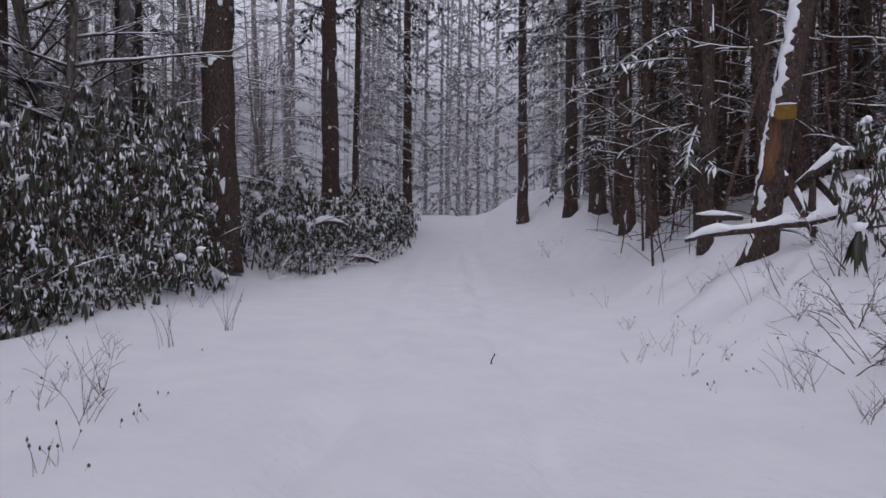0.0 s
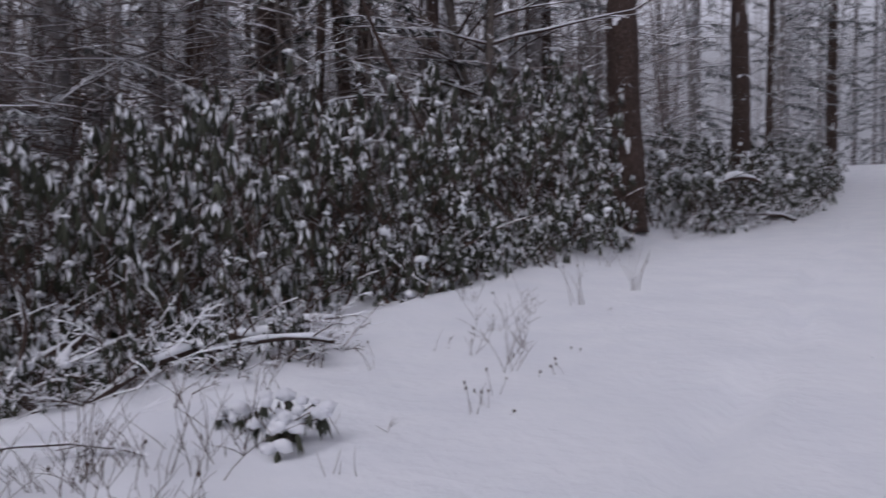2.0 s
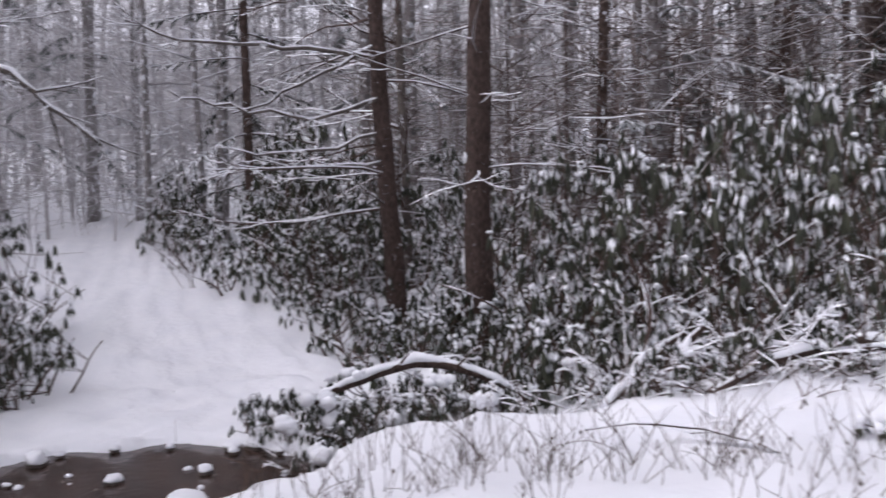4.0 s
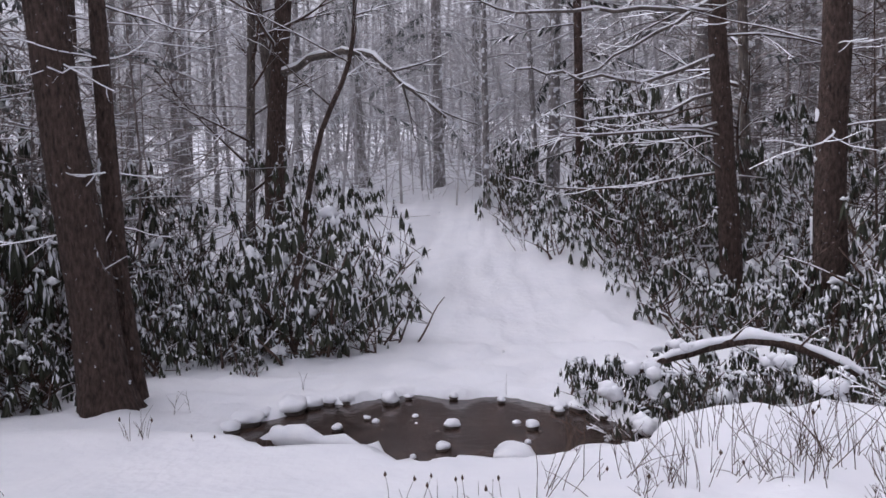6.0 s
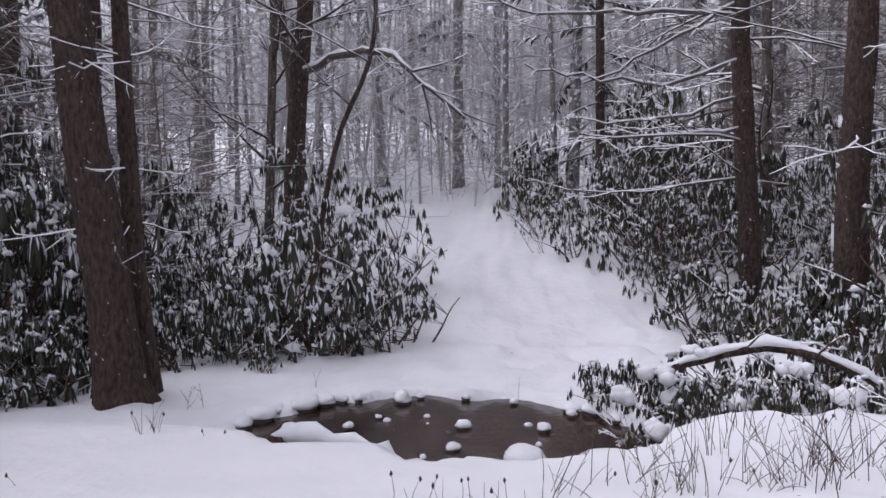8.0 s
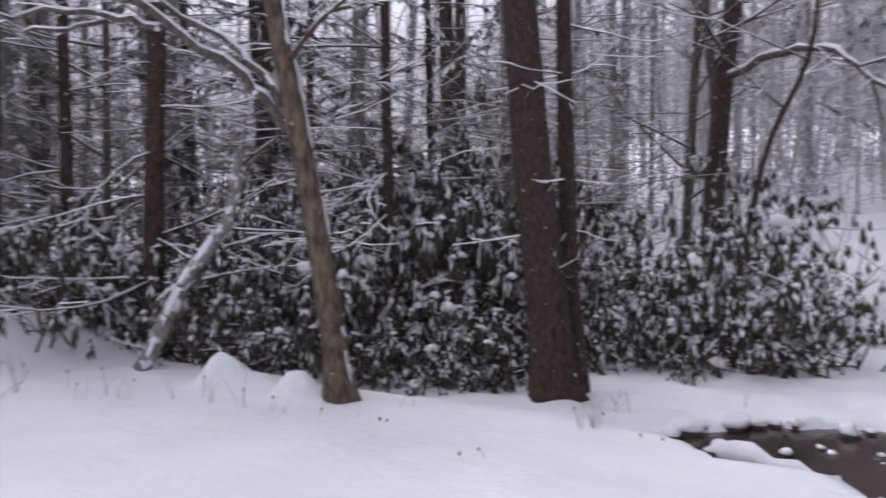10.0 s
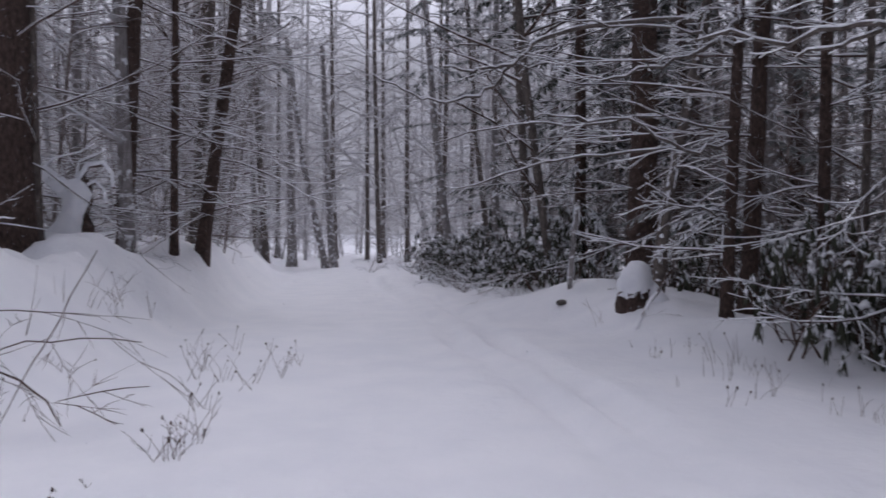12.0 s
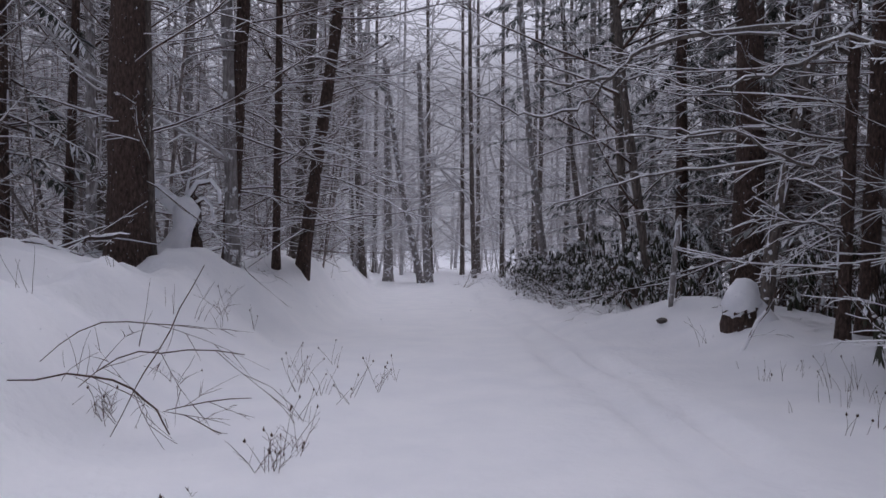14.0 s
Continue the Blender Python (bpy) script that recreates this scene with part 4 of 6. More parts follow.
def shrub(x, y, height, sink=0.0):
    rs = SHRUB_RS
    low, mid = height < 0.95, 0.95 <= height < 1.75
    kinds = range(6, 9) if low else range(9, 13) if mid else range(6)
    fresh = [i for i in kinds if i not in USED_SHRUBS]
    k = fresh[0] if fresh else kinds[rs.randint(len(kinds))]
    s = height / (0.75 if low else 1.4 if mid else 2.4)
    w = min(max(s, 0.45 if low else 0.62), 1.15) * rs.uniform(0.92, 1.12)
    m = Matrix.LocRotScale((x, y, h_at(x, y) - sink), Euler((0, 0, rs.uniform(0, 6.28))), (w, w, s))
    if k not in USED_SHRUBS:
        USED_SHRUBS.append(k)
        SHRUBS[k].matrix_basis = m
    else:
        copy_thing(SHRUBS[k], m)


def thicket(x0, y0, x1, y1, depth, height, step=1.05, rows=3, rise=0.25):
    """Rows of shrubs along a front line, each row further from the camera and a little taller."""
    rs = SHRUB_RS
    a, b = np.array((x0, y0)), np.array((x1, y1))
    n = max(1, int(np.linalg.norm(b - a) / step))
    for r in range(rows):
        for k in range(n + 1):
            p = a + (b - a) * (k + 0.5 * (r % 2)) / max(n, 1)
            p = p + p / np.linalg.norm(p) * depth * r / max(rows - 1, 1) + rs.normal(0, 0.18, 2)
            shrub(p[0], p[1], height * (1 + rise * r / max(rows - 1, 1)) * rs.uniform(0.82, 1.15))


thicket(-4.7, 13.2, -5.7, 7.6, 2.4, 2.3, rows=3, rise=0.4)
thicket(-5.9, 7.2, -7.0, 4.2, 2.8, 2.3, rows=3, rise=0.45)
shrub(-6.3, 5.0, 3.0)
shrub(-5.9, 5.7, 2.8)
shrub(-6.9, 4.4, 2.5)
shrub(-6.0, 4.6, 2.0)
thicket(-8.1, 4.4, -9.8, 2.3, 1.3, 0.72, step=0.6, rows=3, rise=0.25)
thicket(-10.7, 5.4, -12.3, 2.9, 2.6, 2.1, rows=3, rise=0.45)
thicket(-4.1, 16.4, -2.5, 22.4, 3.4, 1.3, step=1.0, rows=4, rise=0.6)
thicket(-2.4, 23.4, -1.9, 33.0, 3.4, 1.35, step=1.3, rows=3, rise=0.5)
thicket(-12.2, 2.2, -15.6, 2.0, 3.0, 2.1, rows=3, rise=0.5)
thicket(-10.1, -1.8, -9.0, -4.6, 3.6, 1.6, step=0.9, rows=4, rise=0.5)
thicket(-8.8, -4.9, -8.2, -6.0, 4.4, 2.5, step=0.9, rows=4, rise=0.7)
thicket(-8.0, -5.6, -6.4, -7.6, 4.0, 1.9, rows=4, rise=0.8)
thicket(-6.0, -8.6, -5.2, -11.0, 4.0, 1.3, rows=3, rise=0.5)
thicket(-7.5, -4.7, -5.7, -6.4, 1.3, 1.15, step=0.8, rows=2, rise=0.4)
thicket(-5.5, -6.7, -4.8, -8.6, 1.2, 0.95, step=0.8, rows=2, rise=0.4)
thicket(-3.6, -15.4, -2.1, -22.5, 3.0, 0.85, rows=3, rise=0.9)
thicket(-2.0, -23.5, -1.4, -31.0, 3.0, 0.9, step=1.4, rows=2, rise=0.7)
thicket(-15.0, 0.7, -18.5, 0.3, 2.6, 1.15, step=1.2, rows=2, rise=0.3)
for x, y, h in ((-6.9, -5.0, 0.7), (-6.6, -5.35, 0.6), (-7.15, -4.65, 0.7), (-6.3, -5.7, 0.6), (-7.5, -4.4, 0.6), (-6.0, -6.0, 0.7), (-5.7, -6.3, 0.55), (-5.4, -6.8, 0.55), (-6.6, -4.9, 0.45)):
    shrub(x, y, h)
for k in range(13):  # low shoots at the foot of the thicket beyond the pool
    u = k / 12
    shrub(-9.75 + 1.75 * u + SHRUB_RS.normal(0, 0.12), -2.1 - 3.1 * u + SHRUB_RS.normal(0, 0.12), SHRUB_RS.uniform(0.55, 1.0))
for k in range(12):  # low outer shoots at the foot of the front row
    shrub(-4.30 - 0.085 * k + SHRUB_RS.normal(0, 0.12), 13.3 - 0.5 * k, SHRUB_RS.uniform(0.6, 1.0))


# ---- small things by the trail ----
def weed(x, y, height, stems, seed, spread=0.35, heads=0.4, branchy=False, label="dry brown weed stalks sticking out of the snow", thick=1.0):
    """A tuft of dead stalks, some with a seed head."""
    rs = np.random.RandomState(900 + seed)
    ob = thing("dry_weed", (x, y, h_at(x, y)), label, "weed", "dry weeds along the trail")
    for k in range(stems):
        a = rs.uniform(0, 6.28)
        L = height * rs.uniform(0.5, 1.05)
        r0 = (0.0018 + 0.0019 * height) * thick
        p = bent((rs.normal(0, 0.03 + 0.05 * spread), rs.normal(0, 0.03 + 0.05 * spread), -0.03), (math.cos(a) * spread, math.sin(a) * spread, 1), L, rs, 6, 0.48, 0.12)
        sh = Shape()
        tube(sh, p, np.linspace(r0, r0 * 0.45, len(p)), 3)
        if branchy:
            for _ in range(4):
                i = rs.randint(1, 5)
                b = rs.uniform(0, 6.28)
                q = bent(p[i], (math.cos(b) * 0.9, math.sin(b) * 0.9, 0.9), L * rs.uniform(0.2, 0.5), rs, 3, 0.3)
                tube(sh, q, np.linspace(r0 * 0.7, r0 * 0.4, 4), 3)
        st = part("stalk", sh, M_STALK, ob)
        if rs.rand() < heads:
            hd = Shape()
            crumb(hd, p[-1], (0.009, 0.009, 0.019), rs)
            part("seed_head", hd, M_DEAD_LEAF, st, "withered brown seed head")
    return ob


def log(name, points, r, seed, label, snow=1.0, twigs=0, bark=None, category="log"):
    """A fallen limb or log with snow along its top and a few stubs."""
    rs = np.random.RandomState(1300 + seed)
    pts = np.array(points, float)
    fine = []
    for a, b in zip(pts[:-1], pts[1:]):
        n = max(2, int(np.linalg.norm(b - a) / 0.16))
        fine += [a + (b - a) * k / n for k in range(n)]
    fine = np.array(fine + [pts[-1]])
    for _ in range(3):
        fine[1:-1] = (fine[:-2] + 2 * fine[1:-1] + fine[2:]) / 4
    base = fine[0].copy()
    base[2] = min(base[2], h_at(base[0], base[1]))
    fine = fine - base + rs.normal(0, r * 0.12 if category == "log" else max(r * 0.32, 0.009), fine.shape)
    ob = thing(name, base, label, category)
    radii = np.linspace(r, r * 0.6, len(fine))
    if category == "branch" or r < 0.07:
        radii = r * (0.35 + 0.65 * np.sin(np.pi * np.linspace(0.06, 0.92, len(fine))) ** 0.7)
    sh = Shape()
    tube(sh, fine, radii, 9, 0.08, rs)
    part("wood", sh, bark or M_BARK, ob)
    if snow:
        sn = Shape()
        d, side, up = frames_of(fine)
        rows = []
        for i, (p, q) in enumerate(zip(fine, radii)):
            e = 0.4 if i in (0, len(fine) - 1) else rs.uniform(0.5, 1.35)
            w, h = (q * 0.95 + 0.012) * e, (q * 0.75 + 0.035) * e * snow
            c = p + np.array((0, 0, q * 0.35))
            rows.append([c - side[i] * w, c - side[i] * w * 0.85 + np.array((0, 0, h * 0.6)), c + np.array((0, 0, h)) - side[i] * w * 0.3,
                         c + np.array((0, 0, h)) + side[i] * w * 0.35, c + side[i] * w * 0.85 + np.array((0, 0, h * 0.55)), c + side[i] * w])
        sn.add(np.array(rows), ring_faces(len(fine), 6))
        part("snow_cover", sn, M_SNOW, ob, "thick ridge of fresh snow")
    for k in range(twigs):
        i = rs.randint(1, len(fine) - 1)
        w, s = Shape(), Shape()
        way = (fine[i] - fine[i - 1]) / np.linalg.norm(fine[i] - fine[i - 1])
        limb(w, s, fine[i], way * 0.7 + rs.normal(0, 0.75, 3) + (0, 0, 0.15), rs.uniform(0.35, 1.0), max(r * 0.3, 0.0028), rs, 1, 3, 0.2, 0.1, 0.3, snowy=1.0 if snow else 0.0)
        t = part("branch", w, M_TWIG, ob)
        if s.f:
            part("snow_load", s, M_SNOW, t, "snow lying along the branch")
    return ob


def stone(x, y, z, size, seed, snow=0.8, label="wet brown stone capped with snow in the brook"):
    rs = np.random.RandomState(1500 + seed)
    ob = thing("stone", (x, y, z), label, "stone", "snow-capped stones")
    for nm, mt, sz, up, lumps in (("rock", M_ROCK, (size * 0.9, size * 0.72, size * 0.5), -size * 0.1, 0.15), ("snow_cap", M_SNOW, (size * rs.uniform(0.85, 1.1), size * rs.uniform(0.7, 0.95), size * rs.uniform(0.45, 0.7)), size * 0.16, 0.16)):
        if nm == "snow_cap" and not snow:
            continue
        b = bmesh.new()
        bmesh.ops.create_icosphere(b, subdivisions=3, radius=1.0)
        for v in b.verts:
            n = noise.noise(v.co * 1.4 + Vector((seed * 7.1, 0, 0)))
            v.co = Vector((v.co.x * sz[0], v.co.y * sz[1], v.co.z * sz[2])) * (1 + lumps * 1.6 * n)
            if nm == "snow_cap" and v.co.z < 0:
                v.co.z *= 0.25
            v.co.z += up
        me = bpy.data.meshes.new(nm)
        b.to_mesh(me)
        b.free()
        me.materials.append(mt)
        me.polygons.foreach_set("use_smooth", [True] * len(me.polygons))
        part(nm, me, mt, ob, "rounded cap of snow" if nm == "snow_cap" else "")
    return ob


def sprig(x, y, height, seed, clusters, label="low evergreen sprig bowed under a cap of snow"):
    """A small leafy shoot pressed down by the snow that it carries."""
    rs = np.random.RandomState(1650 + seed)
    ob = thing("evergreen_sprig", (x, y, h_at(x, y)), label, "plant", "evergreen sprigs in the snow")
    stems, leaves, snow = Shape(), Shape(), Shape()
    for k in range(clusters):
        a = rs.uniform(0, 6.28)
        w = height * rs.uniform(0.1, 0.75)
        tip = np.array((math.cos(a) * w, math.sin(a) * w, height * rs.uniform(0.15, 1.0) * (1 - 0.5 * w / height)))
        tube(stems, [(0, 0, -0.04), tip * (0.4, 0.4, 0.7), tip], [0.005, 0.004, 0.003], 4)
        for q in range(4):
            b = a + rs.normal(0, 1.1)
            way = np.array((math.cos(b), math.sin(b), -rs.uniform(1.0, 3.5)))
            leaf(leaves, tip, way / np.linalg.norm(way), rs.uniform(0.06, 0.11), rs.uniform(0.010, 0.015), rs.normal(0, 0.4))
        if k % 6 != 5:
            for _ in range(3):
                c = rs.uniform(0.020, 0.050)
                blob(snow, tip + rs.normal(0, 0.02, 3) * (1, 1, 0.4) + (0, 0, c * 0.3), (c * 1.2, c, c * 0.85), rs, 0.25)
    part("stem", stems, M_TWIG, ob)
    part("foliage", leaves, M_LEAF, ob, "dull green drooping leaves")["kind"] = "stuff"
    part("snow_load", snow, M_SNOW, ob, "rounded lumps of snow")["kind"] = "stuff"


def tussock(x, y, z, size, seed):
    """A pillow of snow piled on a few bent twigs."""
    rs = np.random.RandomState(1680 + seed)
    ob = thing("snowy_tussock", (x, y, h_at(x, y)), "bent twigs buried under a pillow of snow", "bush", "snowy tussocks by the pool")
    up = z - h_at(x, y)
    for k in range(4):
        a = rs.uniform(0, 6.28)
        twig = Shape()
        tube(twig, bent((math.cos(a) * size * 0.5, math.sin(a) * size * 0.5, -0.05), (math.cos(a) * 0.5, math.sin(a) * 0.5, 1), up + size * 0.6, rs, 4, 0.5, 0.8), np.linspace(0.007, 0.003, 5), 4)
        part("twig", twig, M_TWIG, ob)
    for k in range(5):
        snow = Shape()
        o = rs.normal(0, 0.45, 3) * (1, 1, 0.3) * size
        q = size * rs.uniform(0.45, 0.8)
        blob(snow, np.array((0, 0, up)) + o, (q * 1.05, q, q * 0.85), rs, 0.16)
        part("snow_lump", snow, M_SNOW, ob, "soft pillow of snow")


def brush(x, y, height, seed, count=9, snowy=1.0, label="bare twiggy bush loaded with snow"):
    """A leafless bush: thin crooked stems that branch, snow on each."""
    rs = np.random.RandomState(1700 + seed)
    ob = thing("twiggy_bush", (x, y, h_at(x, y)), label, "bush", "bare bushes along the trail")
    for k in range(count):
        a = rs.uniform(0, 6.28)
        w, s = Shape(), Shape()
        limb(w, s, (rs.normal(0, 0.1), rs.normal(0, 0.1), -0.05), (math.cos(a) * 0.8, math.sin(a) * 0.8, rs.uniform(0.5, 1.2)), height * rs.uniform(0.7, 1.2), 0.007, rs, 2, 5, 0.25, 0.05, 0.45, 0.9, 3, snowy)
        t = part("stem", w, M_TWIG, ob)
        if s.f:
            part("snow_load", s, M_SNOW, t, "snow lying along the stem")
    return ob


# beside the thicket ahead
weed(-2.63, 5.99, 0.55, 4, 1, 0.5, 0.2, True)
weed(-2.69, 9.67, 0.72, 9, 2, 0.25, 0.2)
weed(-2.20, 4.54, 0.22, 2, 3, 0.2, 0.9)
weed(-2.15, 4.23, 0.17, 4, 4, 0.3, 0.9)
weed(-1.91, 4.12, 0.08, 1, 5, 0.2, 1.0)
weed(-2.04, 5.26, 0.14, 4, 6, 0.6, 1.0)
weed(-2.13, 5.92, 0.10, 2, 7, 0.4, 1.0)
weed(-3.44, 9.65, 0.37, 2, 8, 0.2, 0.2)
weed(-3.70, 11.67, 0.54, 5, 9, 0.4, 0.2)
weed(-4.04, 7.81, 0.45, 5, 10, 0.6, 0.1, True)
weed(-3.16, 5.61, 0.24, 3, 11, 0.5, 0.3)
weed(-2.43, 8.08, 0.14, 2, 12, 0.8, 0.2)
weed(-3.2, 6.6, 0.3, 4, 13, 0.7, 0.2, True)
weed(0.49, 7.62, 0.13, 1, 14, 0.1, 1.0, label="short dark stub of a stalk in the trail", thick=5.0)
# on the slope of the east bank
weed(3.70, 11.09, 0.5, 5, 15, 0.6, 0.3, True)
weed(3.79, 8.09, 0.52, 6, 16, 0.6, 0.5, True)
weed(3.42, 12.12, 0.83, 2, 17, 0.3, 0.2)
weed(2.65, 12.66, 0.4, 3, 18, 0.5, 0.5)
weed(2.36, 14.29, 0.25, 3, 19, 0.5, 0.8)
weed(3.07, 22.6, 0.7, 5, 20, 0.7, 0.4, True)
weed(2.48, 9.00, 0.3, 2, 21, 0.8, 0.6)
weed(2.27, 6.45, 0.16, 3, 22, 0.4, 0.6)
weed(2.95, 6.55, 0.5, 4, 23, 0.4, 0.3)
weed(3.04, 6.35, 0.6, 4, 24, 0.5, 0.4, True)
weed(2.98, 5.36, 0.5, 5, 25, 0.6, 0.3, True)
weed(4.05, 17.4, 0.2, 3, 26, 0.6, 1.0)
weed(3.60, 23.5, 0.4, 4, 27, 0.7, 0.8)
weed(3.67, 9.29, 0.8, 2, 28, 0.4, 0.1)
weed(2.91, 7.28, 0.2, 2, 29, 0.9, 0.3)
weed(2.48, 7.59, 0.25, 2, 30, 0.4, 0.2)
brush(3.95, 7.3, 0.8, 1, 10, 0.3)
brush(4.4, 8.4, 0.9, 2, 9, 0.5)
brush(3.45, 6.4, 0.7, 3, 8, 0.2)
brush(3.6, 5.7, 0.8, 13, 7, 0.2)
brush(4.3, 6.6, 0.9, 14, 8, 0.4)
brush(3.9, 8.9, 0.6, 15, 6, 0.6)
brush(5.3, 7.2, 1.1, 4, 9)
for k, (x, y, h) in enumerate(((-2.5, -15.8, 0.6), (-2.1, -16.9, 0.8), (-1.8, -18.0, 0.9), (-1.7, -19.4, 0.9), (-1.5, -21.2, 1.0), (-1.4, -23.2, 0.9), (-1.1, -25.6, 1.0), (-0.9, -28.4, 1.0), (-0.6, -31.5, 1.0))):
    brush(x, y, h, 101 + k, 8)
brush(7.2, -9.2, 1.0, 9, 8)
brush(6.6, -10.6, 1.0, 10, 8)
brush(0.8, -30.0, 1.2, 11, 8)
brush(-15.6, 0.2, 1.0, 12, 7)
shrub(4.75, 8.0, 1.0)
shrub(5.0, 8.9, 1.1)
for k, (x, y, h) in enumerate(((-3.3, 17.4, 0.7), (-3.0, 18.5, 0.9), (-2.7, 19.6, 1.0), (-2.4, 20.6, 0.9), (-2.2, 21.6, 0.8), (-1.9, 22.7, 0.8), (-1.8, 24.0, 0.7), (-3.7, 16.2, 0.7), (-1.7, 26.0, 0.7))):
    brush(x, y, h, 41 + k, 8)
log("fallen_branch", [(-2.75, 20.2, h_at(-2.75, 20.2) + 0.30), (-2.2, 20.4, h_at(-2.2, 20.4) + 0.28), (-1.75, 20.9, h_at(-1.75, 20.9) + 0.06)], 0.05, 60, "fallen dead branch under snow at the thicket edge", 1.2, 6, category="branch")
log("fallen_branch", [(-3.4, 19.0, h_at(-3.4, 19.0) + 1.0), (-2.9, 19.3, h_at(-2.9, 19.3) + 1.25), (-2.4, 19.6, h_at(-2.4, 19.6) + 1.1)], 0.05, 61, "bent sapling weighed down by snow over the thicket", 1.6, 6, category="branch")
SLOPE = np.random.RandomState(62)
for k in range(22):
    a, r = radians(SLOPE.uniform(13, 27)), SLOPE.uniform(7.0, 14.0)
    weed(r * math.sin(a), r * math.cos(a), SLOPE.uniform(0.10, 0.30), SLOPE.randint(2, 5), 400 + k, 0.5, 0.25, k % 2 == 0)
weed(-2.35, 5.15, 0.5, 4, 430, 0.45, 0.1, True)
weed(-2.85, 5.55, 0.45, 3, 431, 0.4, 0.1, True)
weed(-2.95, 8.3, 0.6, 7, 432, 0.2, 0.3)
weed(-3.3, 7.6, 0.5, 4, 433, 0.35, 0.2, True)
# the brush edge beside the brook
weed(-3.79, 4.78, 0.42, 4, 31, 0.15, 0.1)
weed(-3.36, 4.78, 0.3, 3, 32, 0.4, 0.8)
weed(-2.47, 3.46, 0.24, 2, 33, 0.6, 0.3, True)
weed(-2.13, 4.06, 0.25, 3, 34, 0.4, 0.8)
weed(-2.57, 5.4, 0.45, 3, 35, 0.5, 0.1, True)
weed(-4.19, 5.48, 0.5, 3, 36, 0.2, 0.1)
sprig(-2.76, 3.12, 0.30, 1, 24)
sprig(-3.22, 3.34, 0.26, 2, 9)
EDGE = np.random.RandomState(61)
for k in range(62):
    u = EDGE.rand()
    weed(-4.3 + 1.6 * u + EDGE.normal(0, 0.2), 1.4 + 1.6 * u + EDGE.normal(0, 0.35), EDGE.uniform(0.15, 0.7), EDGE.randint(1, 5), 240 + k, EDGE.uniform(0.1, 0.8), 0.1, k % 3 == 0)
for k in range(20):
    u = EDGE.rand()
    weed(-3.65 - 0.75 * u + EDGE.normal(0, 0.12), 0.0 + 1.7 * u + EDGE.normal(0, 0.12), EDGE.uniform(0.12, 0.5), EDGE.randint(1, 6), 70 + k, EDGE.uniform(0.1, 0.7), 0.15, k % 4 == 0)
for k in range(5):
    weed(-3.68 + EDGE.normal(0, 0.04), -0.65 + 0.12 * k, 0.14, 3, 95 + k, 0.2, 0.7)
BRANCH_LABEL = "fallen dead branch under snow at the thicket edge"
log("fallen_branch", [(-4.72, 3.39, 0.06), (-4.69, 4.07, 0.32), (-4.53, 4.54, 0.40), (-4.19, 4.97, 0.41)], 0.040, 1, BRANCH_LABEL, 0.9, 9, category="branch")
log("fallen_branch", [(-4.70, 4.20, 0.20), (-4.64, 4.27, 0.28), (-4.23, 4.54, 0.42), (-3.73, 4.83, 0.38)], 0.026, 2, BRANCH_LABEL, 0.6, 7, category="branch")
log("fallen_branch", [(-5.05, 2.95, -0.25), (-5.14, 3.3, 0.1), (-5.2, 3.5, 0.22), (-5.31, 3.77, 0.45)], 0.042, 3, BRANCH_LABEL, 1.0, 3, category="branch")
log("fallen_branch", [(-5.68, 3.0, -0.4), (-5.72, 3.3, 0.0), (-5.62, 3.55, 0.2), (-5.64, 3.82, 0.34)], 0.038, 4, BRANCH_LABEL, 1.0, 4, category="branch")
log("fallen_branch", [(-5.55, 3.22, -0.1), (-5.63, 3.65, 0.55), (-5.82, 3.55, 0.85)], 0.020, 5, BRANCH_LABEL, 0.6, 1, category="branch")
log("fallen_branch", [(-4.30, 2.14, 0.04), (-4.18, 2.42, 0.13), (-4.0, 2.6, 0.09), (-3.63, 2.64, 0.15), (-3.4, 2.8, 0.10), (-3.15, 2.82, -0.03)], 0.010, 6, "thin dark bent branch lying over the snow", 0.3, 5, category="branch")
log("fallen_branch", [(-5.3, 4.6, 0.1), (-4.9, 5.2, 0.35), (-4.5, 5.9, 0.42)], 0.030, 7, BRANCH_LABEL, 0.8, 6, category="branch")
log("fallen_branch", [(-5.9, 3.9, -0.1), (-5.4, 4.5, 0.25), (-4.9, 4.7, 0.3)], 0.030, 8, BRANCH_LABEL, 0.8, 6, category="branch")
for k in range(10):  # the snowy top of a fallen tree, all fine twigs
    u = k / 9
    brush(-5.35 + 1.15 * u + EDGE.normal(0, 0.2), 3.1 + 2.5 * u + EDGE.normal(0, 0.22), EDGE.uniform(0.4, 0.65), 70 + k, 5, 0.8, "snowy twigs of a fallen treetop at the thicket edge")
for k in range(26):
    u = EDGE.rand()
    weed(-5.1 + 1.5 * EDGE.rand(), 0.3 + 1.9 * u + EDGE.normal(0, 0.1), EDGE.uniform(0.25, 0.65), EDGE.randint(2, 5), 460 + k, EDGE.uniform(0.05, 0.3), 0.1, k % 3 == 0)
for k in range(12):  # dark twigs and low leaves under the fallen limbs
    u = k / 11
    if k % 3:
        brush(-4.95 + 1.0 * u + EDGE.normal(0, 0.12), 3.0 + 2.0 * u + EDGE.normal(0, 0.12), EDGE.uniform(0.25, 0.45), 120 + k, 5, 0.3, "low tangle of dark twigs at the thicket edge")
    else:
        shrub(-5.0 + 1.0 * u, 3.2 + 2.0 * u, 0.42)
